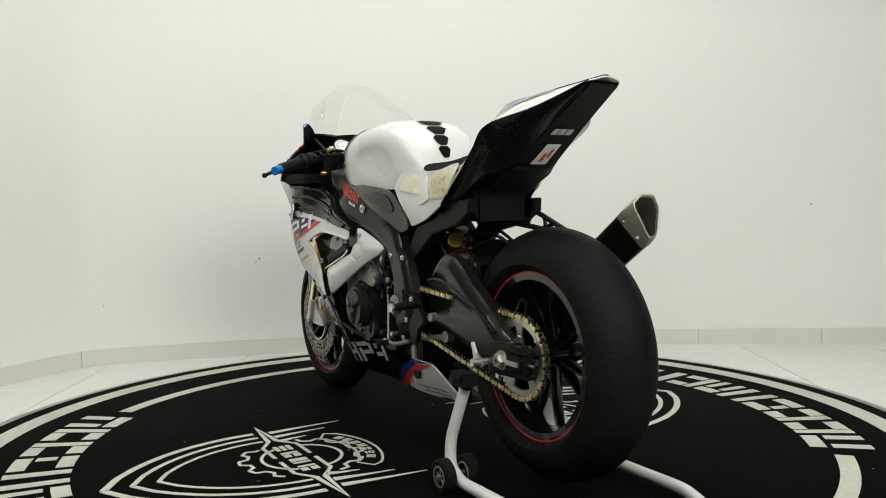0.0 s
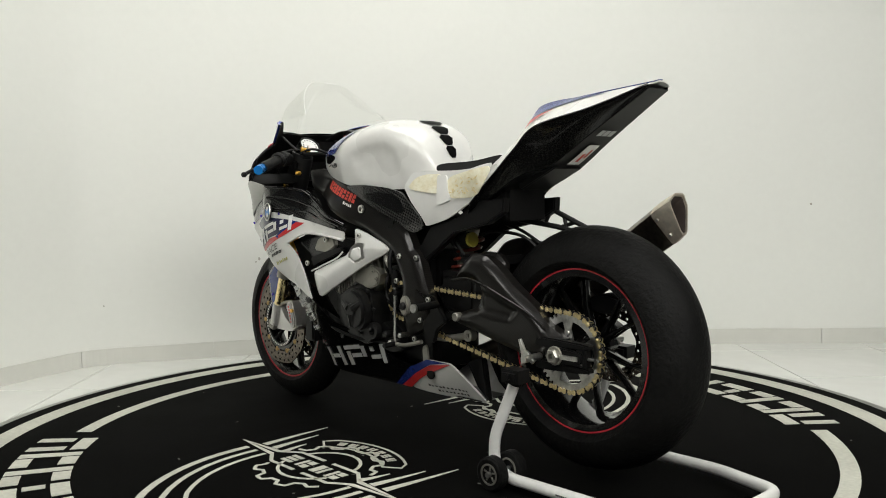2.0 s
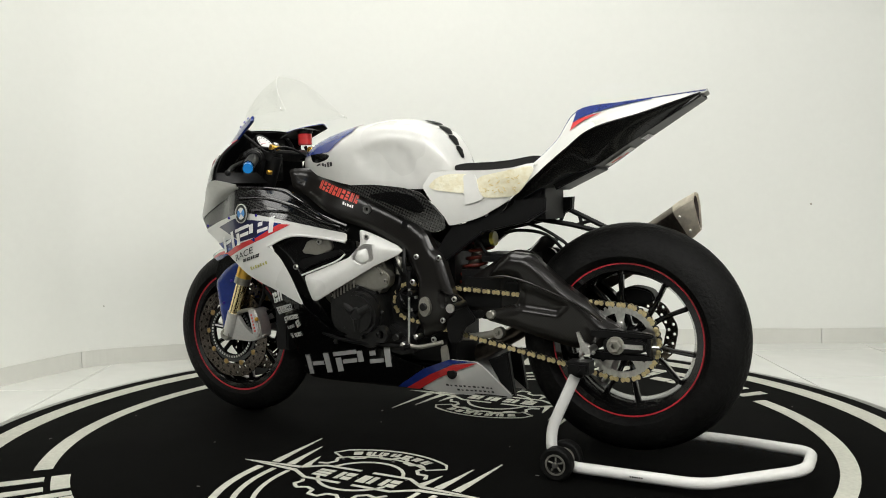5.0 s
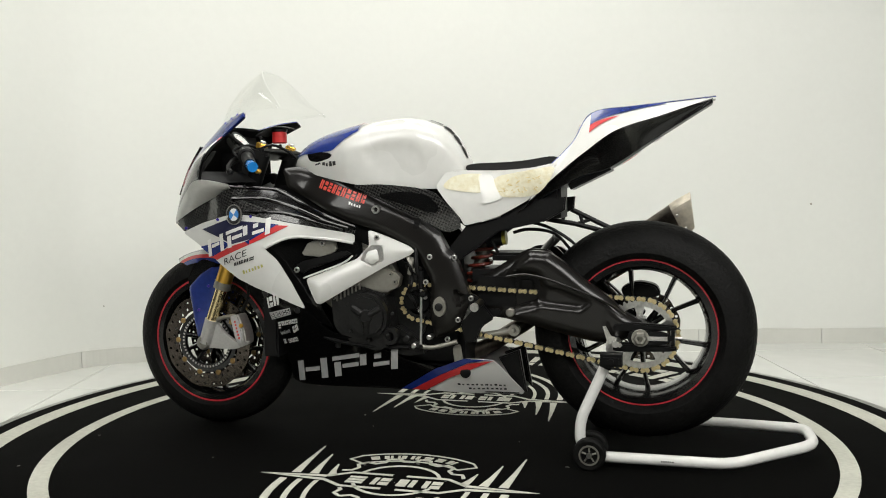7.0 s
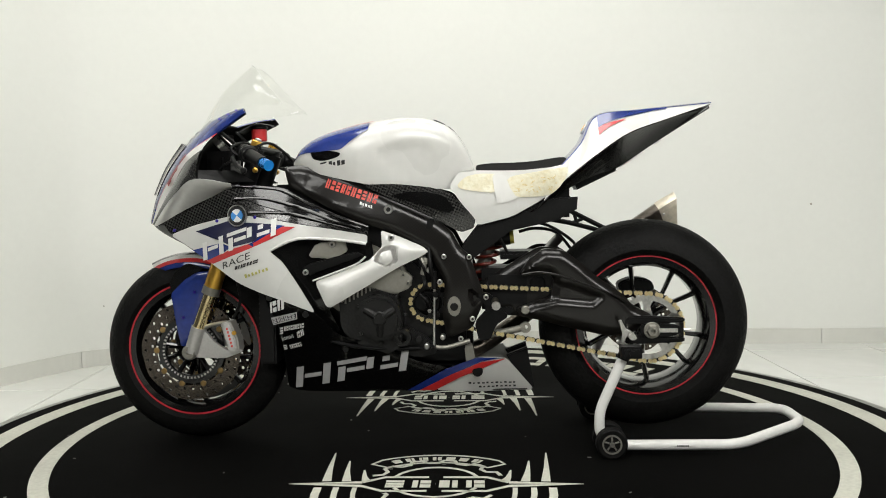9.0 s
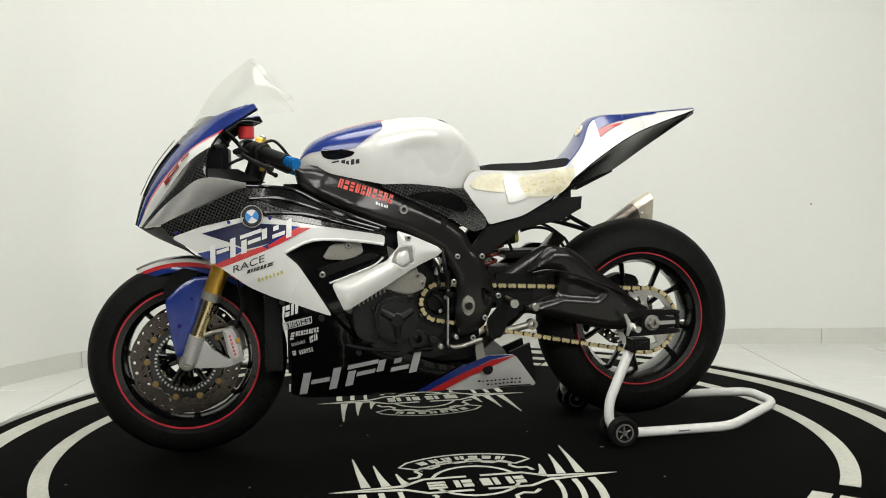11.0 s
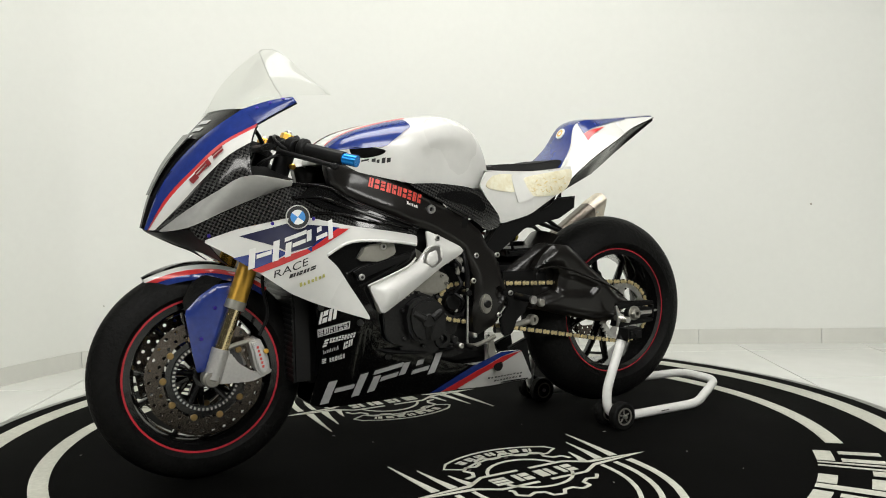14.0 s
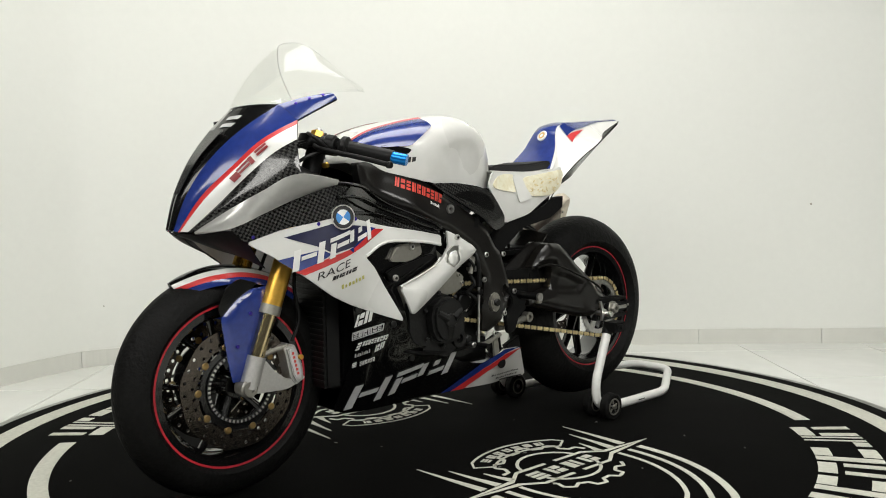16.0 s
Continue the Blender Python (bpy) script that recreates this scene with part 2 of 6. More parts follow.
def tube(points, r, seg=12, bm=None, n=4, smooth_path=True, r1=None, closed=False):
    """A round bar along a path."""
    bm = bm or bmesh.new()
    p = spline(points, n, closed) if smooth_path else [Vector(q) for q in points]
    rings = []
    up = None
    for i, c in enumerate(p):
        if closed:
            d = (p[(i + 1) % len(p)] - p[i - 1]).normalized()
        else:
            d = (p[min(i + 1, len(p) - 1)] - p[max(i - 1, 0)]).normalized()
        if up is None:
            up = d.orthogonal().normalized()
        up = (up - d * up.dot(d)).normalized()
        side = d.cross(up)
        rad = r if r1 is None else r + (r1 - r) * i / (len(p) - 1)
        rings.append([bm.verts.new(c + (up * math.cos(2 * math.pi * k / seg) + side * math.sin(2 * math.pi * k / seg)) * rad) for k in range(seg)])
    for i in range(len(rings) - (0 if closed else 1)):
        g, h = rings[i], rings[(i + 1) % len(rings)]
        for k in range(seg):
            bm.faces.new((g[k], g[(k + 1) % seg], h[(k + 1) % seg], h[k]))
    if not closed:
        bm.faces.new(rings[0][::-1])
        bm.faces.new(rings[-1])
    return bm


def fillet(points, radius, n=5):
    """A polyline with its corners rounded, for bent tubes."""
    p = [Vector(q) for q in points]
    out = [p[0]]
    for a, b, c in zip(p, p[1:], p[2:]):
        u, w = (a - b), (c - b)
        k = min(radius, u.length * 0.45, w.length * 0.45)
        s, e = b + u.normalized() * k, b + w.normalized() * k
        for i in range(n + 1):
            t = i / n
            out.append((1 - t) ** 2 * s + 2 * t * (1 - t) * b + t * t * e)
    out.append(p[-1])
    return out


def lathe(profile, centre, seg=64, bm=None, closed=True, axis=(0, 1, 0)):
    """A ring turned about a line through centre; profile of (radius, along)."""
    bm = bm or bmesh.new()
    q = Vector((0, 1, 0)).rotation_difference(Vector(axis)).to_matrix()
    rows = []
    for k in range(seg):
        a = 2 * math.pi * k / seg
        rows.append([bm.verts.new(Vector(centre) + q @ Vector((r * math.cos(a), y, r * math.sin(a)))) for r, y in profile])
    n = len(profile)
    for k in range(seg):
        g, h = rows[k], rows[(k + 1) % seg]
        for i in range(n if closed else n - 1):
            j = (i + 1) % n
            bm.faces.new((g[i], g[j], h[j], h[i]))
    if not closed:
        for i in (0, n - 1):
            if profile[i][0] > 1e-6:
                bm.faces.new([r[i] for r in rows])
    bmesh.ops.remove_doubles(bm, verts=bm.verts[:], dist=1e-6)
    return bm


def drum(centre, r, y0, y1, seg=32, bevel=0.003, bm=None, axis=(0, 1, 0)):
    """A short round boss with softened rims."""
    b = min(bevel, r * 0.4, abs(y1 - y0) * 0.4)
    return lathe([(0, y0), (r - b, y0), (r, y0 + b), (r, y1 - b), (r - b, y1), (0, y1)], centre, seg, bm, closed=False, axis=axis)


def holed_disc(centre, r_in, r_out, y0, y1, holes, hole_r, wavy=0.0, rows=2):
    """A brake disc with a wavy rim and drilled holes that go right through."""
    bm = bmesh.new()
    sides = []
    step = 2 * math.pi / holes
    for y in (y0, y1):
        faces_of = []
        for k in range(holes):
            for j in range(rows):
                a0, a1 = step * (k + 0.5 * j), step * (k + 1 + 0.5 * j)
                q0, q1 = r_in + (r_out - r_in) * j / rows, r_in + (r_out - r_in) * (j + 1) / rows
                am, qm = (a0 + a1) / 2, (q0 + q1) / 2
                ring = [(a0, q0), (am, q0), (a1, q0), (a1, qm), (a1, q1), (am, q1), (a0, q1), (a0, qm)]
                outer = [bm.verts.new((centre[0] + (q + wavy * math.sin(a * 9)) * math.cos(a), centre[1] + y, centre[2] + (q + wavy * math.sin(a * 9)) * math.sin(a))) for a, q in ring]
                inner = []
                for e in range(8):
                    b = radians(225 + 45 * e)
                    a, q = am + hole_r * math.cos(b) / qm, qm + hole_r * math.sin(b) + wavy * math.sin(am * 9)
                    inner.append(bm.verts.new((centre[0] + q * math.cos(a), centre[1] + y, centre[2] + q * math.sin(a))))
                for e in range(8):
                    bm.faces.new((outer[e], outer[(e + 1) % 8], inner[(e + 1) % 8], inner[e]))
                faces_of.append((inner, outer, j))
        sides.append(faces_of)
    for (ia, oa, j), (ib, ob, _) in zip(*sides):
        for e in range(8):
            bm.faces.new((ia[e], ia[(e + 1) % 8], ib[(e + 1) % 8], ib[e]))
        for e in ((0, 1) if j == 0 else ()) + ((4, 5) if j == rows - 1 else ()):
            bm.faces.new((oa[e], oa[e + 1], ob[e + 1], ob[e]))
    bmesh.ops.remove_doubles(bm, verts=bm.verts[:], dist=1e-5)
    return bm


def flat_shape(outline, z, thick=0.0012, bm=None):
    """A thin printed shape lying on the mat."""
    bm = bm or bmesh.new()
    a = [bm.verts.new((x, y, z + thick)) for x, y in outline]
    f = bm.faces.new(a)
    f.normal_update()
    if f.normal.z < 0:
        f.normal_flip()
    ret = bmesh.ops.extrude_face_region(bm, geom=[f])
    for v in ret["geom"]:
        if isinstance(v, bmesh.types.BMVert):
            v.co.z = z
    return bm


def ring_arc(r0, r1, a0, a1, z, thick=0.0012, seg=90):
    bm = bmesh.new()
    n = max(3, int(seg * abs(a1 - a0) / 360))
    full = abs(abs(a1 - a0) - 360) < 1e-6
    rows = []
    for i in range(n if full else n + 1):
        a = radians(a0 + (a1 - a0) * i / n)
        rows.append([bm.verts.new((r * math.cos(a), r * math.sin(a), h)) for r, h in ((r0, z), (r0, z + thick), (r1, z + thick), (r1, z))])
    m = len(rows)
    for i in range(m if full else m - 1):
        g, h = rows[i], rows[(i + 1) % m]
        for k in range(4):
            bm.faces.new((g[k], g[(k + 1) % 4], h[(k + 1) % 4], h[k]))
    return bm


def band(points, width, z, thick=0.0012, taper=None, closed=False, bm=None):
    """A printed line of some width along points on the mat."""
    bm = bm or bmesh.new()
    p = [Vector((x, y, 0)) for x, y in points]
    rows = []
    m = len(p)
    for i, c in enumerate(p):
        d = (p[(i + 1) % m] - p[i - 1]) if closed else (p[min(i + 1, m - 1)] - p[max(i - 1, 0)])
        d.normalize()
        s = Vector((-d.y, d.x, 0))
        w = width / 2 * (1 if taper is None else taper(i / (m - 1)))
        rows.append([bm.verts.new((*(c + s * k * w).xy, h)) for k, h in ((-1, z), (-1, z + thick), (1, z + thick), (1, z))])
    for i in range(m if closed else m - 1):
        g, h = rows[i], rows[(i + 1) % m]
        for k in range(4):
            bm.faces.new((g[k], g[(k + 1) % 4], h[(k + 1) % 4], h[k]))
    return bm


def decal(outline, half, material, parent, name="decal", label="", lift=0.0012):
    return pair(name, panel(outline, half, lift=lift, thick=0.0008, step=0.03), material, parent, label)


def along(p, q, s):
    return (p[0] + (q[0] - p[0]) * s, p[1] + (q[1] - p[1]) * s)


CELLS = [[(0, 0.4, 0, 1), (0.58, 1, 0, 1)], [(0, 1, 0, 0.26), (0, 1, 0.37, 0.63), (0, 1, 0.74, 1)], [(0, 0.3, 0, 1), (0.42, 1, 0.58, 1), (0.42, 1, 0, 0.42)], [(0, 1, 0, 0.4), (0, 1, 0.58, 1)], [(0, 0.56, 0, 1), (0.7, 1, 0, 1)]]


def laid(p, q, rise, u, v):
    """The place at u along p to q and v up the rise."""
    return (p[0] + (q[0] - p[0]) * u + rise[0] * v, p[1] + (q[1] - p[1]) * u + rise[1] * v)


def slanted_bars(p, q, rise, count, half, material, parent, name="lettering", fill=0.75, lift=0.0016, slot=True):
    """Lettering as plain bars from p to q in x, z, each rise high."""
    for i in range(count):
        cell = CELLS[(i * 3 + count) % 5] if slot else [(0, (1.0, 0.72, 0.9)[i % 3], 0, (1.0, 0.72, 0.86, 0.72)[i % 4])]
        for c0, c1, v0, v1 in cell:
            u0, u1 = (i + fill * c0) / count, (i + fill * c1) / count
            o = [laid(p, q, rise, u, v) for u, v in ((u0, v0), (u1, v0), (u1, v1), (u0, v1))]
            part(name, panel(o, half, lift=lift, thick=0.0006, step=0.03), material, parent)


# ---- the room ----
FLOOR_Z = -0.014
WALL_LINE = [(-4.4, -4.6), (-1.907, 0.866), (-1.80, 1.09), (-1.70, 1.25), (-1.55, 1.335), (-1.309, 1.40), (-0.944, 1.51), (-0.4, 1.60), (0.3, 1.625), (1.2, 1.615), (2.25, 1.555), (3.7, 1.48), (3.7, -4.6)]


def wall_mesh(line, z0, z1, thick):
    """A wall of some thickness that follows a line, its inner face on the line."""
    bm = bmesh.new()
    p = [Vector((x, y, 0)) for x, y in line]
    rows = []
    for i, c in enumerate(p):
        d = (p[min(i + 1, len(p) - 1)] - p[max(i - 1, 0)]).normalized()
        s = Vector((-d.y, d.x, 0)) * thick
        rows.append([bm.verts.new((*q.xy, h)) for q, h in ((c, z0), (c, z1), (c + s, z1), (c + s, z0))])
    for g, h in zip(rows, rows[1:]):
        for k in range(4):
            bm.faces.new((g[k], g[(k + 1) % 4], h[(k + 1) % 4], h[k]))
    bm.faces.new(rows[0])
    bm.faces.new(rows[-1][::-1])
    return bm


corner = [tuple(q.xy) for q in spline([(x, y, 0) for x, y in [(-2.25, 0.12)] + WALL_LINE[1:10]], 5)]
wall_line = corner + WALL_LINE[10:12]
wall = tagged(part("wall_north", wall_mesh(wall_line, FLOOR_Z - 0.05, CEILING, 0.12), WALL), "plain white painted studio wall with a rounded corner", "wall", kind="structure")
# Unseen walls and ceiling, added dark so that glossy blacks reflect little.
tagged(part("wall_south", box(-4.6, 3.9, -4.75, -4.6, FLOOR_Z - 0.05, CEILING, 0), DARK_WALL, smooth=False), "unseen wall behind the camera, coloured dark as unlit", "wall", kind="structure")
tagged(part("wall_west", wall_mesh([(-4.4, -4.6), (-2.25, 0.12)], FLOOR_Z - 0.05, CEILING, 0.12), DARK_WALL, smooth=False), "unseen side wall, coloured dark as unlit", "wall", kind="structure")
tagged(part("wall_east", wall_mesh([(3.7, 1.48), (3.7, -4.6)], FLOOR_Z - 0.05, CEILING, 0.12), DARK_WALL, smooth=False), "unseen side wall, coloured dark as unlit", "wall", kind="structure")
tagged(part("ceiling", box(-4.7, 3.9, -4.75, 1.9, CEILING, CEILING + 0.1, 0), DARK_WALL, smooth=False), "unseen ceiling, coloured dark as unlit", "ceiling", kind="structure")
floor = tagged(part("floor", box(-4.7, 3.9, -4.75, 1.9, FLOOR_Z - 0.2, FLOOR_Z - 0.004, 0), GROUT, smooth=False), "glossy white tiled floor with thin grey joints", "floor", kind="structure")
skirting = tagged(part("baseboard", wall_mesh([(x, y - 0.0) for x, y in wall_line], FLOOR_Z, FLOOR_Z + 0.004, 0.02), GROUT), "white tiled skirting along the wall", "baseboard", kind="structure")


def skirting_tiles():
    """Skirting tiles follow the wall's line, with thin joints."""
    pts = [Vector((x, y)) for x, y in wall_line]
    acc = 0.0
    tiles = []
    piece = [pts[0]]
    for a, b in zip(pts, pts[1:]):
        seg = (b - a).length
        pos = 0.0
        while acc + seg - pos >= 0.62:
            pos += 0.62 - acc
            acc = 0.0
            c = a + (b - a) * (pos / seg)
            piece.append(c)
            tiles.append(piece)
            piece = [c]
        acc += seg - pos
        piece.append(b)
    tiles.append(piece)
    for t in tiles:
        t = [q for i, q in enumerate(t) if i == 0 or (q - t[i - 1]).length > 1e-4]
        if len(t) < 2:
            continue
        d0, d1 = (t[1] - t[0]).normalized(), (t[-1] - t[-2]).normalized()
        t = [t[0] + d0 * 0.0012] + t[1:-1] + [t[-1] - d1 * 0.0012]
        line = []
        for i, q in enumerate(t):
            d = (t[min(i + 1, len(t) - 1)] - t[max(i - 1, 0)]).normalized()
            line.append((q.x + d.y * 0.011, q.y - d.x * 0.011))
        part("skirting_tile", wall_mesh(line, FLOOR_Z, FLOOR_Z + 0.078, 0.0105), SKIRT, skirting, smooth=False)


for x, z, r in ((1.885, 0.70, 0.006), (-0.915, 0.47, 0.008), (-0.93, 0.455, 0.004), (-1.62, 0.27, 0.004)):
    y = float(np.interp(x, [q[0] for q in wall_line[8:]], [q[1] for q in wall_line[8:]]))
    part("scuff_mark", drum((x, y - 0.0004, z), r, -0.0004, 0.0004, 10, 0.0001), SKIRT_MARK, wall, "small grey scuff")

# ---- the turntable ----
turntable = tagged(new("turntable"), "round black turntable mat with worn white printed rings and emblems", "turntable")
part("platform", lathe([(0, -0.013), (1.585, -0.013), (1.595, -0.011), (1.595, -0.006), (1.58, -0.004), (0, -0.004)], (0, 0, 0), 160, closed=False, axis=(0, 0, 1)), EDGE, turntable, "grey metal platform edge")
mat = part("mat", lathe([(0, -0.004), (1.55, -0.004), (1.553, -0.002), (1.55, 0.0), (0, 0.0)], (0, 0, 0), 160, closed=False, axis=(0, 0, 1)), MAT_BLACK, turntable, "black vinyl mat")
part("outer_ring", ring_arc(1.415, 1.489, 0, 360, 0.0, seg=200), MAT_WHITE, mat, "worn white printed ring")
for a0, a1 in ((-41.5 - BIKE_YAW, 41.5 - BIKE_YAW), (138.5 - BIKE_YAW, 221.5 - BIKE_YAW)):
    part("inner_ring", ring_arc(1.19, 1.242, a0, a1, 0.0, seg=220), MAT_WHITE, mat, "white printed arc")


def ring_block(a0, a1, kind):
    """One wide block of the ring's lettering, as a plain slotted bar."""
    r0, r1 = 1.135, 1.318
    third = (a1 - a0) * 0.3
    rows = {0: [(r0, r0 + 0.05, a0, a1), (r0 + 0.068, r1, a0, a0 + third), (r0 + 0.068, r1, a1 - third, a1)],
            1: [(r0, r1, a0, a0 + third), (r0, r0 + 0.05, a0 + third + 0.4, a1), (r1 - 0.05, r1, a0 + third + 0.4, a1)],
            2: [(r0, r0 + 0.05, a0, a1), (r1 - 0.05, r1, a0, a1), (r0 + 0.062, r1 - 0.062, a0, a0 + third)],
            3: [(r0, r1, a0, a0 + third), (r0, r1, a1 - third, a1)],
            4: [(r1 - 0.045, r1, a0, a1)]}[kind]
    for q0, q1, b0, b1 in rows:
        part("lettering", ring_arc(q0, q1, b0, b1, 0.0, seg=240), MAT_WHITE, mat, smooth=False)


for half_turn in (0, 180):
    a = -135.0 - BIKE_YAW + half_turn
    widths = [7.2, 7.0, 7.0, 6.4, 7.2, 5.6, 7.0, 8.4, 7.0, 5.6, 7.0, 2.2, 2.6, 5.6]
    for i, w in enumerate(widths):
        ring_block(a, a + w * 0.86, (0, 1, 1, 2, 3, 0, 1, 3, 1, 0, 1, 4, 3, 0)[i])
        a += w * 1.055


def emblem(cx, cy, flip):
    """The winged gear emblem: plain printed lines and bars."""
    e = part("emblem", band([(cx + flip * 0.001, cy), (cx + flip * 0.002, cy)], 0.002, 0.0), MAT_WHITE, turntable, "white printed winged gear emblem")
    e.rotation_euler = (0, 0, radians(BIKE_YAW))

    def at(u, v):
        return (cx + flip * u, cy + flip * v)

    def line(points, w, taper=None, closed=False):
        part("emblem_line", band([at(*q) for q in points], w, 0.0, taper=taper, closed=closed), MAT_WHITE, e, smooth=False)

    thin = lambda s: 0.15 + 0.85 * (1 - s)
    for s in (-1, 1):
        line([(s * 0.40, 0.0), (s * 0.20, 0.012)], 0.016, lambda t: 0.1 + 0.9 * t)
        line([(s * 0.40, 0.0), (s * 0.20, -0.016)], 0.016, lambda t: 0.1 + 0.9 * t)
        line([(s * 0.20, 0.012), (s * 0.14, 0.055), (s * 0.02, 0.055)], 0.012)
        line([(s * 0.20, -0.016), (s * 0.14, -0.055), (s * 0.02, -0.055)], 0.012)
        for u, v in ((0.30, 0.275), (0.245, 0.20), (0.19, 0.115)):
            line([(s * u, 0.02), (s * (u + 0.01), v * 0.5), (s * (u + 0.018), v)], 0.026, thin)
        for u, w, low in ((0.315, 0.022, -0.545), (0.265, 0.016, -0.47), (0.215, 0.013, -0.40)):
            line([(s * u * (1 - (k / 10) ** 2.2) ** 0.8, -0.03 + (low + 0.03) * k / 10) for k in range(11)], w)
    gear = []
    for k in range(72):
        a = radians(5 * k)
        r = 0.185 if (k // 3) % 2 else 0.16
        gear.append((r * math.cos(a), 0.02 + r * math.sin(a)))
    line([g for g in gear if g[1] > 0.06], 0.011)
    line(sorted([g for g in gear if g[1] < -0.07], key=lambda g: math.atan2(g[0], -g[1])), 0.011)
    line([(0.12 * math.cos(radians(20 + 14 * k)), 0.02 + 0.12 * math.sin(radians(20 + 14 * k))) for k in range(11)], 0.01)
    line([(0.12 * math.cos(radians(205 + 13 * k)), 0.02 + 0.12 * math.sin(radians(205 + 13 * k))) for k in range(11)], 0.01)
    arc = lambda r, a: (r * math.sin(radians(a)), -0.06 + r * math.cos(radians(a)))
    line([arc(0.245, a) for a in range(-36, 37, 6)] + [arc(0.30, 40)] + [arc(0.315, a) for a in range(34, -35, -6)] + [arc(0.30, -40)], 0.008, closed=True)
    for k in range(7):
        a = -28.5 + 8.2 * k
        for c0, c1, v0, v1 in CELLS[(k * 3 + 1) % 5]:
            r = 0.267 + 0.028 * (v0 + v1) / 2
            line([arc(r, a + 5.4 * c0), arc(r, a + 5.4 * c1)], 0.028 * (v1 - v0))
    for k in range(4):
        u = -0.135 + 0.073 * k
        for c0, c1, v0, v1 in CELLS[(1, 2, 4, 2)[k]]:
            v = -0.027 + 0.054 * (v0 + v1) / 2
            line([(u + 0.05 * c0, v), (u + 0.05 * c1, v)], 0.054 * (v1 - v0))


speck = None
for k in range(26):
    r, a = 0.25 + 1.1 * random.random(), random.uniform(0, 6.283)
    m = Matrix.Translation((r * math.cos(a), r * math.sin(a), 0.0003)) @ Matrix.Rotation(random.uniform(0, 3.1), 4, "Z") @ Matrix.Diagonal((random.uniform(0.5, 2.2), random.uniform(0.4, 1.0), 1, 1))
    if speck is None:
        speck = part("speck", drum((0, 0, 0), 0.0035, -0.0003, 0.0005, 7, 0.0001, axis=(0, 0, 1)), SPECK, mat, "pale worn speck")
        speck.matrix_local = m
    else:
        same_mesh("speck", speck, mat, m)
Q = radians(BIKE_YAW)
for flip, off in ((1, -0.516), (-1, 0.470)):
    emblem(0.0, off, flip)
mat.rotation_euler = (0, 0, Q)

# ---- the motorcycle: x to the rear, left side at negative y ----
bike = tagged(new("motorcycle"), "white, blue and black racing motorcycle on a white paddock stand", "motorcycle")
FRONT, REAR = (-0.800, 0.0, 0.297), (0.641, 0.004, 0.364)


def tyre_profile(r_rim, r_out, half):
    pts = [(r_rim, -half * 0.70), (r_rim + 0.008, -half * 0.86)]
    for k in range(15):
        a = radians(-90 + 180 * k / 14)
        h = (r_out - r_rim) * 0.80
        pts.append((r_out - h + h * max(0.0, math.cos(a)), half * math.sin(a)))
    pts += [(r_rim + 0.008, half * 0.86), (r_rim, half * 0.70)]
    return pts


def wheel(name, centre, r_out, half, rim_half, spoke_turn, rr, label):
    x, y, z = centre
    rim = part(name, lathe([(rr - 0.022, -rim_half), (rr + 0.004, -rim_half), (rr + 0.004, -rim_half + 0.008), (rr - 0.014, -rim_half + 0.016), (rr - 0.026, 0), (rr - 0.014, rim_half - 0.016),
                            (rr + 0.004, rim_half - 0.008), (rr + 0.004, rim_half), (rr - 0.022, rim_half), (rr - 0.036, rim_half * 0.5), (rr - 0.036, -rim_half * 0.5)], centre, 96), RIM, bike, label)
    part("tyre", lathe(tyre_profile(rr - 0.004, r_out, half), centre, 112), RUBBER, rim, "worn black slick tyre")
    for s in (-1, 1):
        part("rim_stripe", lathe([(rr - 0.0045, s * (rim_half + 0.0002)), (rr + 0.0035, s * (rim_half + 0.0002)), (rr + 0.0035, s * (rim_half + 0.001)), (rr - 0.0045, s * (rim_half + 0.001))], centre, 96), RIM_RED, rim, "thin red rim stripe")
    part("hub", lathe([(0.012, -0.062), (0.03, -0.062), (0.036, -0.04), (0.034, 0.04), (0.03, 0.062), (0.012, 0.062)], centre, 40), RIM, rim)
    for k in range(5):
        for d in (-15, 15):
            a = radians(spoke_turn + 72 * k + d)
            b = radians(spoke_turn + 72 * k + d * 0.45)
            p0 = Vector((x + 0.03 * math.cos(b), y, z + 0.03 * math.sin(b)))
            p1 = Vector((x + 0.115 * math.cos(a * 0.5 + b * 0.5), y, z + 0.115 * math.sin(a * 0.5 + b * 0.5)))
            p2 = Vector((x + (rr - 0.03) * math.cos(a), y, z + (rr - 0.03) * math.sin(a)))
            bm = bmesh.new()
            rows = []
            for p, w, h in ((p0, 0.011, 0.022), (p1, 0.0062, 0.017), (p2, 0.0078, 0.014)):
                t = Vector((-(p.z - z), 0, p.x - x)).normalized()
                rows.append([bm.verts.new(p + t * w * cu + Vector((0, h * cv, 0))) for cu, cv in ((-1, -0.5), (-0.4, -1), (0.4, -1), (1, -0.5), (1, 0.5), (0.4, 1), (-0.4, 1), (-1, 0.5))])
            for g, h in zip(rows, rows[1:]):
                for i in range(8):
                    bm.faces.new((g[i], g[(i + 1) % 8], h[(i + 1) % 8], h[i]))
            part("spoke", bm, RIM, rim)
    return rim


front_wheel = wheel("front_wheel", FRONT, 0.297, 0.06, 0.047, 45, 0.215, "black forged wheel with red rim stripe")
rear_wheel = wheel("rear_wheel", REAR, 0.330, 0.097, 0.074, 44, 0.2195, "wide black forged wheel with red rim stripe")


def brake_disc(wheel_ob, centre, y, r_in, r_out, count, hole_r):
    return part("brake_disc", holed_disc((centre[0], y, centre[2]), r_in, r_out, -0.0026, 0.0026, count, hole_r, 0.002), DISC, wheel_ob, "browned wavy drilled brake disc", auto=30)


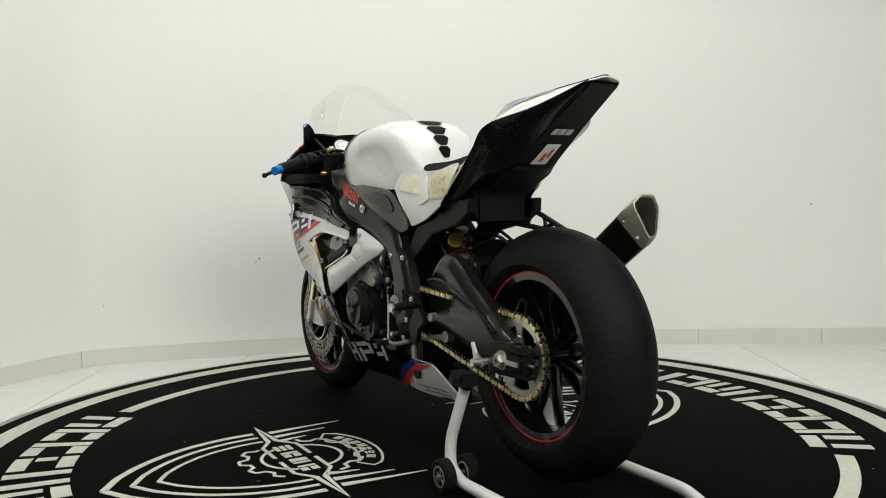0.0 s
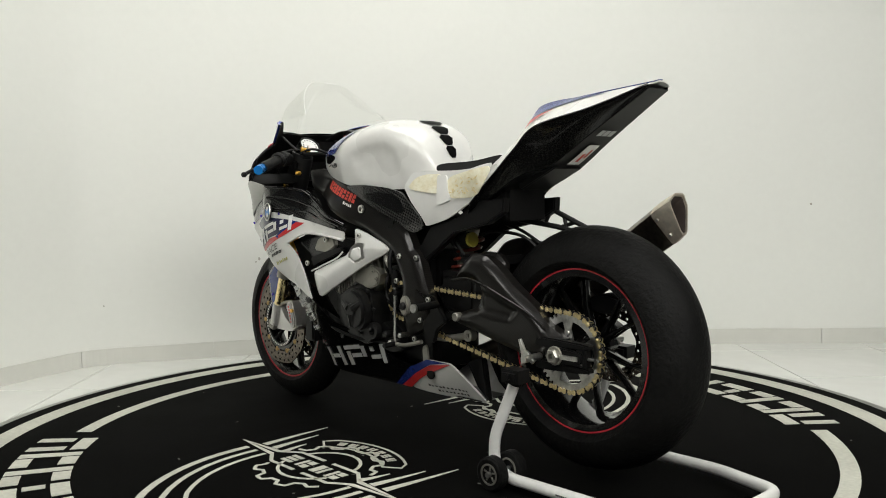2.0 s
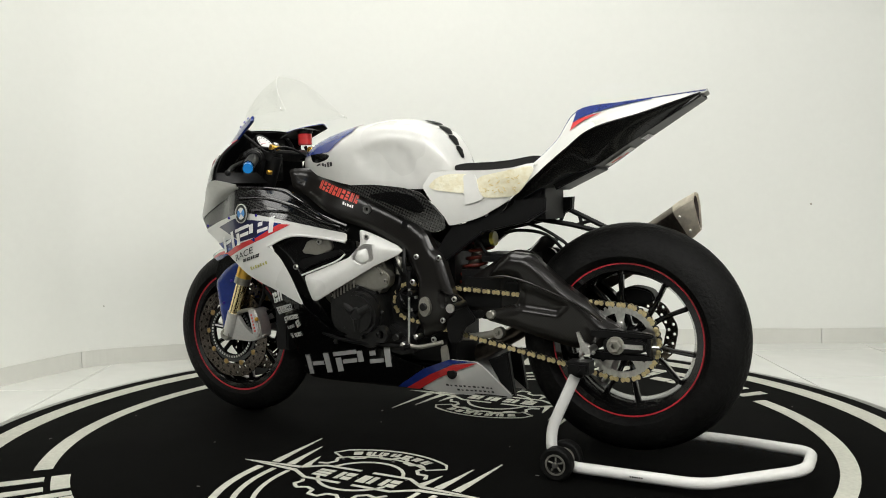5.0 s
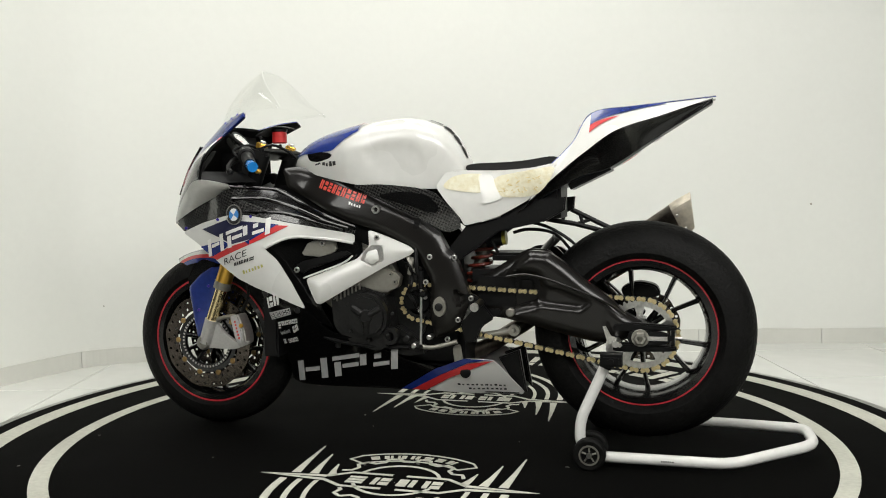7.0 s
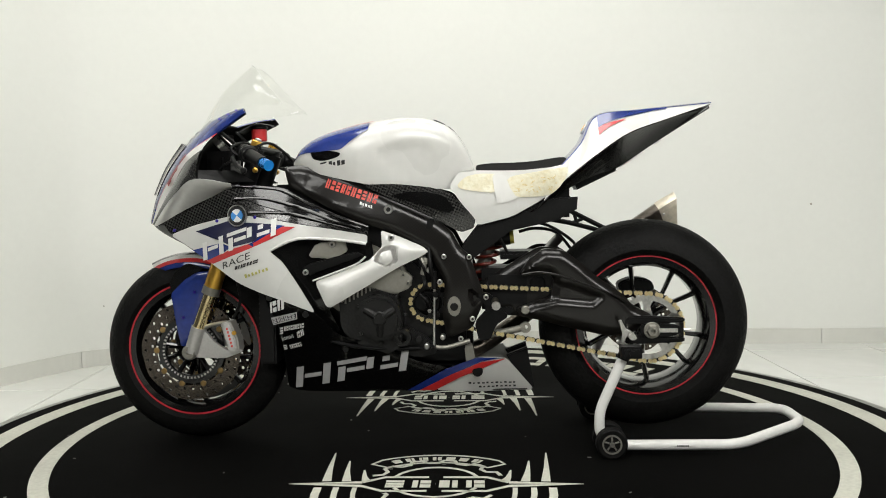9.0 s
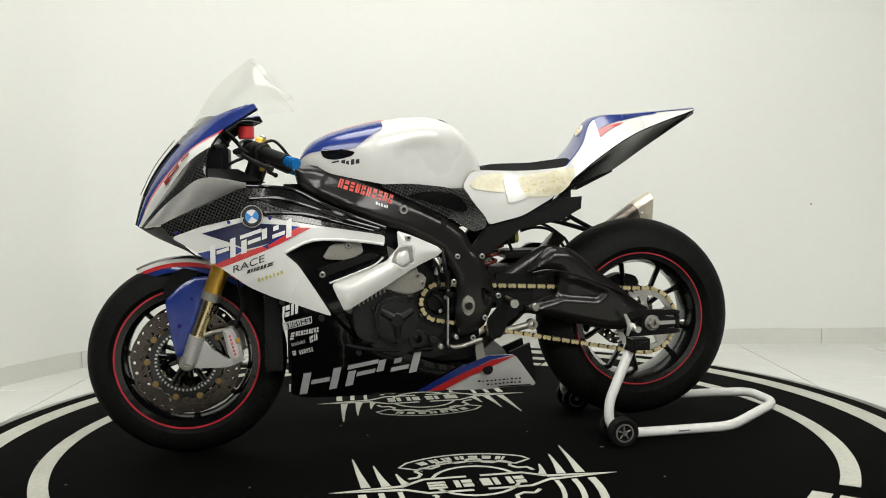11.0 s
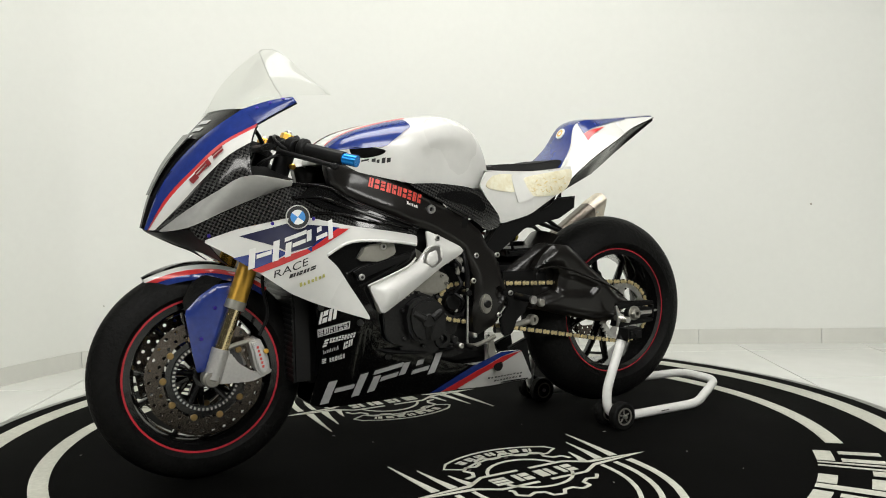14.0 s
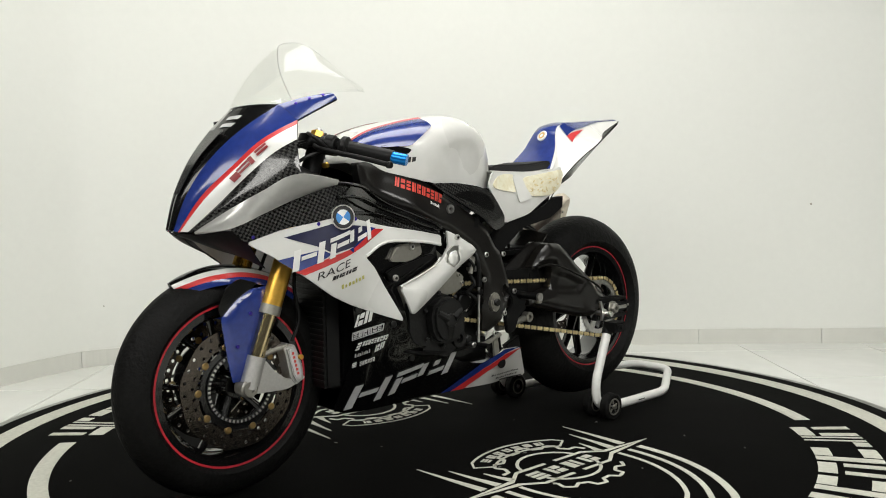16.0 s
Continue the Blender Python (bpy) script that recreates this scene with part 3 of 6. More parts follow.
def disc_carrier(wheel_ob, centre, y, r_in):
    c = part("disc_carrier", lathe([(0.08, -0.003), (r_in - 0.009, -0.003), (r_in - 0.009, 0.003), (0.08, 0.003)], (centre[0], y, centre[2]), 60), RIM, wheel_ob, "black disc carrier")
    for k in range(5):
        a = 2 * math.pi * (k + 0.3) / 5
        u = Vector((math.cos(a), 0, math.sin(a)))
        part("carrier_arm", tube([Vector((centre[0], y * 0.7, centre[2])) + u * 0.03, Vector((centre[0], y, centre[2])) + u * 0.086], 0.008, 8, smooth_path=False), RIM, wheel_ob)
    first = None
    for k in range(10):
        a = 2 * math.pi * k / 10
        m = Matrix.Translation((centre[0] + (r_in - 0.004) * math.cos(a), y, centre[2] + (r_in - 0.004) * math.sin(a)))
        if first is None:
            first = part("bobbin", drum((0, 0, 0), 0.0095, -0.005, 0.005, 16, 0.002), shader("dull_gold_bobbin", (0.4, 0.27, 0.11), 0.35, metal=0.9, vary=0.2), wheel_ob, "dull gold disc bobbin")
            first.matrix_local = m
        else:
            same_mesh("bobbin", first, wheel_ob, m)


for s in (-1, 1):
    brake_disc(front_wheel, FRONT, s * 0.075, 0.115, 0.16, 30, 0.0052)
    disc_carrier(front_wheel, FRONT, s * 0.075, 0.117)
tone = part("sensor_ring", lathe([(0.083, -0.002), (0.092, -0.002), (0.092, 0.002), (0.083, 0.002)], (FRONT[0], -0.083, FRONT[2]), 80), PRINT_BLACK, front_wheel, "black toothed sensor ring")
tooth = None
for k in range(48):
    a = 2 * math.pi * k / 48
    m = Matrix.Translation((FRONT[0], -0.0855, FRONT[2])) @ Matrix.Rotation(-a, 4, "Y") @ Matrix.Translation((0.0875, 0, 0))
    if tooth is None:
        tooth = part("tooth", box(-0.0035, 0.0035, -0.0004, 0.0004, -0.0028, 0.0028, 0), STEEL, front_wheel, smooth=False)
        tooth.matrix_local = m
    else:
        same_mesh("tooth", tooth, front_wheel, m)
brake_disc(rear_wheel, REAR, 0.085, 0.075, 0.11, 22, 0.0045)
sprocket_y = -0.108


def sprocket(name, cx, cz, r, teeth, y, holes, parent, material, label):
    bm = bmesh.new()
    n = teeth * 4
    rows = []
    for k in range(n):
        a = 2 * math.pi * k / n
        ro = r + (0.004 if k % 4 in (1, 2) else -0.004)
        rows.append([bm.verts.new((cx + q * math.cos(a), y + h, cz + q * math.sin(a))) for q, h in ((r * 0.8, -0.003), (ro, -0.003), (ro, 0.003), (r * 0.8, 0.003))])
    for k in range(n):
        g, h = rows[k], rows[(k + 1) % n]
        for i in range(4):
            bm.faces.new((g[i], g[(i + 1) % 4], h[(i + 1) % 4], h[i]))
    s = part(name, bm, material, parent, label, smooth=False)
    held = s if parent is bike else parent
    for k in range(holes):
        a = 2 * math.pi * (k + 0.3) / holes
        u, w = Vector((math.cos(a), 0, math.sin(a))), Vector((-math.sin(a), 0, math.cos(a)))
        c = Vector((cx, y, cz))
        arm = bmesh.new()
        q = [c + u * (r * 0.25) + w * (r * 0.17), c + u * (r * 0.6) + w * (r * 0.09), c + u * (r * 0.84) + w * (r * 0.15), c + u * (r * 0.84) - w * (r * 0.15), c + u * (r * 0.6) - w * (r * 0.09), c + u * (r * 0.25) - w * (r * 0.17)]
        lo, hi = [arm.verts.new(v + Vector((0, -0.003, 0))) for v in q], [arm.verts.new(v + Vector((0, 0.003, 0))) for v in q]
        arm.faces.new(lo)
        arm.faces.new(hi)
        for i in range(6):
            arm.faces.new((lo[i], lo[(i + 1) % 6], hi[(i + 1) % 6], hi[i]))
        part("sprocket_arm", arm, material, held, smooth=False)
        part("sprocket_bolt", drum(tuple(c + u * (r * 0.5)), 0.007, -0.008, -0.003, 12, 0.001), STEEL, held)
    return s


sprocket("sprocket", REAR[0], REAR[2], 0.103, 44, sprocket_y, 5, rear_wheel, STEEL, "steel rear sprocket")

sprocket("front_sprocket", -0.035, 0.448, 0.052, 17, sprocket_y, 3, bike, ENGINE, "dark front sprocket")

# chain: links along the two runs and round both sprockets
GEARBOX = (-0.035, 0.448)
chain = part("chain", drum((GEARBOX[0], sprocket_y, GEARBOX[1]), 0.036, -0.004, 0.004, 32), SATIN, bike, "gold roller chain with dark rollers")


def chain_path():
    r1, r0 = 0.1045, 0.056
    c1, c0 = Vector((REAR[0], REAR[2])), Vector(GEARBOX)
    d = c1 - c0
    base = math.atan2(d.y, d.x)
    off = math.acos((r0 - r1) / d.length)
    pts = []
    a_up, a_dn = base + off, base - off
    n = 40
    for i in range(n + 1):
        a = a_dn + (a_up - a_dn) * i / n
        pts.append(c1 + r1 * Vector((math.cos(a), math.sin(a))))
    for i in range(n + 1):
        a = a_up + (2 * math.pi - (a_up - a_dn)) * i / n
        pts.append(c0 + r0 * Vector((math.cos(a), math.sin(a))))
    return pts


cp = chain_path()
total = sum((q - p).length for p, q in zip(cp, cp[1:] + cp[:1]))
count = 2 * round(total / 0.0159 / 2)
pitch, acc, k, places = total / count, 0.0, 0, []
for p, q in zip(cp, cp[1:] + cp[:1]):
    seg = (q - p).length
    while k * pitch < acc + seg - 1e-9:
        s = (k * pitch - acc) / seg
        places.append((p + (q - p) * s, math.atan2((q - p).y, (q - p).x)))
        k += 1
    acc += seg


def link_mesh(half):
    bm = bmesh.new()
    shape = [(-0.0135, 0), (-0.0115, 0.0055), (-0.0078, 0.0072), (-0.0035, 0.0058), (0, 0.0036), (0.0035, 0.0058), (0.0078, 0.0072), (0.0115, 0.0055), (0.0135, 0), (0.0115, -0.0055), (0.0078, -0.0072), (0.0035, -0.0058), (0, -0.0036), (-0.0035, -0.0058), (-0.0078, -0.0072), (-0.0115, -0.0055)]
    for s in (-1, 1):
        prism(shape, s * half - 0.0012, s * half + 0.0012, 0, bm)
    for e in (-0.008, 0.008):
        drum((e, 0, 0), 0.0034, -half - 0.0024, half + 0.0024, 8, 0.0005, bm)
    return bm


link_a = link_b = None
for i, (p, a) in enumerate(places):
    m = Matrix.Translation((p.x, sprocket_y, p.y)) @ Matrix.Rotation(-a, 4, "Y")
    if i % 2 == 0:
        if link_a is None:
            link_a = part("link", link_mesh(0.0072), CHAIN_GOLD, chain, smooth=False)
            link_a.matrix_local = m
        else:
            same_mesh("link", link_a, chain, m)
    elif link_b is None:
        link_b = part("link", link_mesh(0.0045), ENGINE, chain, smooth=False)
        link_b.matrix_local = m
    else:
        same_mesh("link", link_b, chain, m)

# ---- bodywork ----
SIDE_SKIN = [(-0.81, 0.672, 0.172), (-0.847, 0.709, 0.155), (-0.70, 0.777, 0.205), (-0.72, 0.82, 0.225), (-0.602, 0.815, 0.24), (-0.588, 0.73, 0.245), (-0.652, 0.734, 0.236), (-0.373, 0.434, 0.22), (-0.397, 0.557, 0.212),
             (-0.037, 0.613, 0.168), (-0.461, 0.164, 0.06), (0.28, 0.22, 0.09), (0.114, 0.23, 0.115), (-0.505, 0.183, 0.055), (-0.2, 0.18, 0.075), (0.2, 0.17, 0.06), (-0.5, 0.4, 0.175), (-0.3, 0.3, 0.15), (0.0, 0.34, 0.15),
             (-0.3, 0.75, 0.2), (-0.2, 0.6, 0.2), (-0.6, 0.55, 0.22), (-0.72, 0.62, 0.195), (-0.147, 0.738, 0.178), (-0.4, 0.82, 0.15)]
TAIL_SKIN = [(0.0, 0.84, 0.15), (0.1, 0.69, 0.137), (0.24, 0.713, 0.14), (0.20, 0.84, 0.12), (0.368, 0.806, 0.15), (0.05, 0.77, 0.15), (-0.2, 0.82, 0.17), (-0.05, 0.72, 0.165), (0.35, 0.7, 0.1), (0.12, 0.6, 0.11), (0.4, 0.87, 0.135)]
side, tail_side = skin_of(SIDE_SKIN), skin_of(TAIL_SKIN)

fairing_l, fairing_r = pair("side_fairing", panel(rounded([(-0.821, 0.671), (-0.734, 0.701), (-0.61, 0.728), (-0.558, 0.728), (-0.422, 0.7), (-0.294, 0.68), (-0.21, 0.665), (-0.211, 0.637), (-0.294, 0.653), (-0.418, 0.658), (-0.504, 0.623), (-0.465, 0.588), (-0.416, 0.512), (-0.368, 0.433), (-0.423, 0.452), (-0.534, 0.493), (-0.601, 0.525), (-0.682, 0.584), (-0.751, 0.632)], 0.12), side, 0.004, 0.006), WHITE, bike, "white side fairing with blue and red graphics")
pair("fairing_arm", pillow(rounded([(-0.37, 0.527), (-0.308, 0.549), (-0.252, 0.571), (-0.205, 0.589), (-0.185, 0.611), (-0.168, 0.629), (-0.171, 0.677), (-0.121, 0.659), (-0.046, 0.625), (-0.031, 0.61), (-0.046, 0.598), (-0.122, 0.564), (-0.232, 0.5), (-0.332, 0.443)], 0.1), side, 0.012, 0.015, 0.05, 0.008, 0.008, [([(-0.192, 0.584), (-0.18, 0.614), (-0.158, 0.629), (-0.125, 0.632), (-0.117, 0.587), (-0.159, 0.564)], 0.012, 0.008)]), WHITE, bike, "white lower fairing arm")
decal([(-0.731, 0.682), (-0.618, 0.713), (-0.481, 0.701), (-0.544, 0.651), (-0.609, 0.636), (-0.642, 0.653)], side, NAVY, bike, "navy_graphic", "dark navy graphic", 0.0052)
decal([(-0.746, 0.625), (-0.643, 0.648), (-0.613, 0.635), (-0.681, 0.594), (-0.701, 0.596)], side, BLUE, bike, "blue_graphic", "blue graphic", 0.0052)
decal([(-0.561, 0.644), (-0.544, 0.651), (-0.484, 0.7), (-0.455, 0.696), (-0.511, 0.655), (-0.548, 0.636)], side, BLUE, bike, "blue_graphic", "blue graphic", 0.0054)
decal([(-0.701, 0.592), (-0.61, 0.63), (-0.541, 0.649), (-0.463, 0.694), (-0.424, 0.692), (-0.511, 0.65), (-0.561, 0.629), (-0.678, 0.584)], side, RED, bike, "red_graphic", "red graphic stripe", 0.0056)

for sgn, holder in ((-1, fairing_l), (1, fairing_r)):
    c = (-0.587, sgn * (side(-0.587, 0.728) + 0.006), 0.729)
    n = Vector((-0.25, sgn * 1.0, 0.05)).normalized()
    badge = part("badge", drum(c, 0.031, -0.002, 0.004, 40, 0.001, axis=n), PRINT_BLACK, bike, "round badge with blue and white quarters")
    part("badge_ring", lathe([(0.029, 0.003), (0.032, 0.003), (0.032, 0.006), (0.029, 0.006)], c, 40, axis=n), STEEL, badge)
    q = Vector((0, 1, 0)).rotation_difference(n).to_matrix()
    for k in range(4):
        bm = bmesh.new()
        arc = [(0, 0)] + [(0.0195 * math.cos(radians(90 * k + 9 * i + 14)), 0.0195 * math.sin(radians(90 * k + 9 * i + 14))) for i in range(11)]
        bm.faces.new([bm.verts.new(Vector(c) + q @ Vector((u, 0.0052, w))) for u, w in arc])
        part("badge_quarter", bm, (PRINT_WHITE, shader("light_blue_enamel", (0.06, 0.25, 0.6), 0.3))[k % 2], badge, smooth=False)

pair("cheek_panel", panel(rounded([(-0.853, 0.711), (-0.771, 0.739), (-0.693, 0.775), (-0.607, 0.814), (-0.535, 0.812), (-0.467, 0.807), (-0.41, 0.779), (-0.346, 0.741), (-0.276, 0.713), (-0.207, 0.688), (-0.21, 0.666), (-0.294, 0.68), (-0.422, 0.702), (-0.558, 0.73), (-0.61, 0.729), (-0.734, 0.702), (-0.819, 0.671)], 0.1), side, 0.0, 0.005), CARBON, bike, "glossy black carbon upper fairing")
pair("knee_panel", panel(rounded([(-0.535, 0.813), (-0.467, 0.811), (-0.41, 0.779), (-0.337, 0.737), (-0.273, 0.713), (-0.202, 0.686), (-0.207, 0.678), (-0.363, 0.711), (-0.511, 0.754), (-0.581, 0.782)], 0.15), side, 0.006, 0.004), BLACK, bike, "glossy black fairing insert")
pair("belly_pan", panel(rounded([(-0.53, 0.493), (-0.423, 0.452), (-0.371, 0.435), (-0.306, 0.358), (-0.206, 0.329), (-0.07, 0.265), (0.035, 0.242), (0.088, 0.265), (-0.022, 0.165), (-0.149, 0.159), (-0.495, 0.161), (-0.491, 0.264), (-0.484, 0.363), (-0.514, 0.441)], 0.12), side, 0.0, 0.006), BLACK, bike, "glossy black belly pan with silver lettering")
pair("belly_tail", panel(rounded([(-0.022, 0.165), (0.061, 0.237), (0.114, 0.28), (0.203, 0.275), (0.293, 0.159), (0.139, 0.158)], 0.08), side, 0.003, 0.008), WHITE, bike, "white belly pan tail with blue and red stripe")
decal([(-0.108, 0.164), (0.017, 0.242), (0.114, 0.28), (0.203, 0.275), (0.175, 0.274), (0.123, 0.265), (0.034, 0.223), (-0.04, 0.167)], side, BLUE, bike, "blue_graphic", "blue belly stripe", 0.006)
decal([(-0.072, 0.164), (0.034, 0.223), (0.123, 0.263), (0.203, 0.273), (0.158, 0.255), (0.06, 0.213), (-0.022, 0.165)], side, RED, bike, "red_graphic", "red belly stripe", 0.0075)
pair("belly_fin", prism([(0.204, 0.271), (0.271, 0.297), (0.293, 0.166), (0.246, 0.202)], -0.058, -0.035, 0.004), SATIN, bike, "black belly pan rear baffle")
part("belly_floor", strip([(-0.5, -0.055, 0.18), (-0.2, -0.07, 0.165), (0.27, -0.065, 0.165)], [(-0.5, 0.055, 0.18), (-0.2, 0.07, 0.165), (0.27, 0.065, 0.165)], 6, 6, 0.0), BLACK, bike)

# nose of the fairing, in strips from the middle to the side
N0 = [(-0.941, 0, 0.705), (-0.918, 0, 0.79), (-0.874, 0, 0.875), (-0.815, 0, 0.95), (-0.75, 0, 1.019)]
N1 = [(-0.936, -0.018, 0.703), (-0.906, -0.034, 0.79), (-0.857, -0.056, 0.873), (-0.785, -0.088, 0.95), (-0.69, -0.125, 1.02)]
N2 = [(-0.929, -0.03, 0.70), (-0.887, -0.072, 0.785), (-0.825, -0.12, 0.86), (-0.755, -0.15, 0.928), (-0.666, -0.175, 0.978)]
N3 = [(-0.915, -0.055, 0.70), (-0.862, -0.11, 0.765), (-0.81, -0.155, 0.83), (-0.755, -0.20, 0.89), (-0.70, -0.225, 0.925)]
N4 = [(-0.905, -0.07, 0.70), (-0.85, -0.14, 0.752), (-0.79, -0.20, 0.797), (-0.717, -0.25, 0.838), (-0.602, -0.261, 0.823)]
N5 = [(-0.90, -0.075, 0.695), (-0.847, -0.157, 0.709), (-0.77, -0.187, 0.745), (-0.696, -0.205, 0.777), (-0.60, -0.24, 0.812)]
N4b = N4[:4] + [(-0.71, -0.252, 0.845)]
pair("nose_centre", strip(N0, N1, 6, 6, 0.005), BLACK, bike, "glossy black fairing centre")
pair("nose_stripe", strip(N1, N2, 6, 5, 0.004), BLUE, bike, "blue fairing stripe")
pair("nose_stripe", strip(N2, N3, 6, 2, 0.004, between=(0, 0.28)), RED, bike, "red fairing stripe")
pair("nose_side", strip(N2, N3, 6, 5, 0.004, between=(0.28, 1.0)), WHITE, bike, "white fairing flank")
pair("nose_flank", strip(N3, N4b, 6, 5, 0.006), CARBON, bike, "carbon weave fairing flank")
pair("nose_cheek", strip(N4, N5, 6, 5, 0.006), SILVER, bike, "silver grey fairing cheek")
WING_A = [(-0.69, -0.125, 1.02), (-0.63, -0.16, 1.04), (-0.575, -0.195, 1.05)]
WING_B = [(-0.666, -0.175, 0.978), (-0.62, -0.192, 1.005), (-0.568, -0.212, 1.034)]
pair("screen_wing", strip(WING_A, WING_B, 6, 4, 0.006, 0.008), BLUE, bike, "blue screen bracket wing")
pair("nose_lip", strip([(-0.935, -0.01, 0.70), (-0.90, -0.075, 0.692), (-0.847, -0.15, 0.70), (-0.81, -0.165, 0.672)], [(-0.90, -0.01, 0.685), (-0.85, -0.06, 0.655), (-0.79, -0.10, 0.63), (-0.74, -0.12, 0.60)], 5, 4, 0.004), SATIN, bike, "black underside of the nose")

for a, b in ((N0, N1), (N1, N2), (N2, N3), (N3, N4b), (WING_A, WING_B)):
    pair("nose_lining", strip(a, b, 6, 4, 0.003, 0.002, lift=-0.007), SATIN, bike, "black fairing lining")
S_LOW = [(-0.765, 0, 1.005), (-0.70, -0.11, 1.015), (-0.60, -0.175, 1.048), (-0.465, -0.168, 1.062)]
S_TOP = [(-0.594, 0, 1.20), (-0.57, -0.072, 1.188), (-0.525, -0.13, 1.135), (-0.462, -0.168, 1.064)]
screen_bm = strip(S_LOW, S_TOP, 8, 10, 0.022, 0)
join(screen_bm, mirrored(screen_bm))
bmesh.ops.remove_doubles(screen_bm, verts=screen_bm.verts[:], dist=0.0005)
bmesh.ops.recalc_face_normals(screen_bm, faces=screen_bm.faces[:])
bmesh.ops.solidify(screen_bm, geom=screen_bm.faces[:], thickness=0.003)
screen = part("windscreen", screen_bm, GLASS, bike, "clear bubble windscreen", auto=60)
screen.visible_shadow = False
rim_line = S_TOP[::-1] + [(x, -y, z) for x, y, z in S_TOP[1:]]
screen_edge = part("screen_edge", tube(rim_line, 0.001, 8, n=8), shader("frosted_acrylic_edge", (0.74, 0.75, 0.71), 0.3, vary=0.05), screen, "frosted windscreen edge")

# tank
TANK = [(-0.452, 0.893, 0.085, 0.875), (-0.425, 0.935, 0.115, 0.868), (-0.37, 0.968, 0.145, 0.852), (-0.29, 0.993, 0.172, 0.832), (-0.206, 1.011, 0.193, 0.815), (-0.107, 1.024, 0.192, 0.805), (-0.03, 1.018, 0.178, 0.80), (0.035, 0.99, 0.15, 0.80), (0.08, 0.935, 0.118, 0.80), (0.108, 0.875, 0.09, 0.80)]


def tank_at(s, a, lift=0.0):
    """A place on the tank: s along it, a from -90 (left foot) to 90 degrees."""
    i = min(int(s), len(TANK) - 2)
    t = s - i
    c = [TANK[min(max(i + k, 0), len(TANK) - 1)] for k in (-1, 0, 1, 2)]
    x, top, hw, low = (0.5 * ((2 * c[1][j]) + (c[2][j] - c[0][j]) * t + (2 * c[0][j] - 5 * c[1][j] + 4 * c[2][j] - c[3][j]) * t * t + (3 * c[1][j] - c[0][j] - 3 * c[2][j] + c[3][j]) * t ** 3) for j in range(4))
    sn, cs = math.sin(radians(a)), math.cos(radians(a))
    pocket = 0.13 * max(0.0, (abs(a) - 48) / 42) * min(1.0, max(0.0, (s - 3.6) / 1.6))
    y = math.copysign(abs(sn) ** 0.68, sn) * (hw * (1 - pocket) + lift)
    mid = low + (top - low) * 0.36
    z = mid + (top + lift - mid) * cs ** 0.62 if cs > 1e-6 else mid
    return Vector((x, y, z))


def tank_sheet(s0, s1, a0, a1, ns, na, lift=0.0, foot=False, cut=None):
    bm = bmesh.new()
    rows = []
    for i in range(ns + 1):
        s = s0 + (s1 - s0) * i / ns
        b0, b1 = cut(s) if cut else (a0, a1)
        row = [tank_at(s, b0 + (b1 - b0) * k / na, lift) for k in range(na + 1)]
        if foot:
            i0 = min(int(s), len(TANK) - 2)
            low = TANK[i0][3] + (TANK[i0 + 1][3] - TANK[i0][3]) * (s - i0)
            hw = abs(row[0].y)
            for sg in (-1, 1):
                q = [Vector((row[0].x, sg * hw * f, low + (row[0].z - low) * g)) for f, g in ((0.985, 0.66), (0.96, 0.33), (0.93, 0.0))]
                row = (q[::-1] + row) if sg < 0 else (row + q)
        rows.append([bm.verts.new(v) for v in row])
    for g, h in zip(rows, rows[1:]):
        for k in range(len(g) - 1):
            bm.faces.new((g[k], g[k + 1], h[k + 1], h[k]))
    if foot:
        bm.faces.new(rows[0])
        bm.faces.new(rows[-1][::-1])
    return bm


tank_bm = tank_sheet(0, 9, -90, 90, 108, 72, foot=True)
for v in tank_bm.verts:
    k = min(1.0, max(0.0, edge_distance(v.co.x, v.co.z, [(-0.193, 0.92), (-0.129, 0.947), (-0.042, 0.954), (0.001, 0.927), (0.041, 0.812), (-0.045, 0.808), (-0.132, 0.827), (-0.179, 0.864)]) / 0.035))
    v.co.y *= 1 - 0.05 * k * k * (3 - 2 * k)
tank = part("tank", tank_bm, WHITE, bike, "white fuel tank with blue front cover", auto=50)
for sg in (-1, 1):
    bm = tank_sheet(0.2, 4.0, 0, 0, 24, 10, 0.003, cut=lambda s: (sg * 26, sg * (74 + 8 * min(1.0, s / 2) if s < 3.0 else 82 - 30 * (s - 3.0))))
    part("tank_cover", bm, BLUE, tank, "glossy blue tank cover", auto=60)
    bm = tank_sheet(0.8, 4.1, 0, 0, 20, 2, 0.0035, cut=lambda s: (sg * 19, sg * 26))
    part("tank_stripe", bm, RED, tank, "red tank stripe", auto=60)
for k, (s, a, w, h) in enumerate(((6.2, 0, 0.03, 0.004), (6.9, 0, 0.026, 0.004), (7.5, 0, 0.022, 0.004), (8.1, 0, 0.018, 0.004))):
    bm = bmesh.new()
    rows = []
    for i in range(5):
        ss = s + 0.55 * i / 4
        wide = (9, 7, 6, 5)[k] * (0.45, 1.0, 0.75, 0.6, 0.3)[i]
        rows.append([bm.verts.new(tank_at(ss, -wide + 2 * wide * j / 4, 0.004)) for j in range(5)])
    for g, h2 in zip(rows, rows[1:]):
        for j in range(4):
            bm.faces.new((g[j], g[j + 1], h2[j + 1], h2[j]))
    bmesh.ops.solidify(bm, geom=bm.faces[:], thickness=0.003)
    part("tank_pad", bm, SATIN, tank, "black rubber tank pad segment")

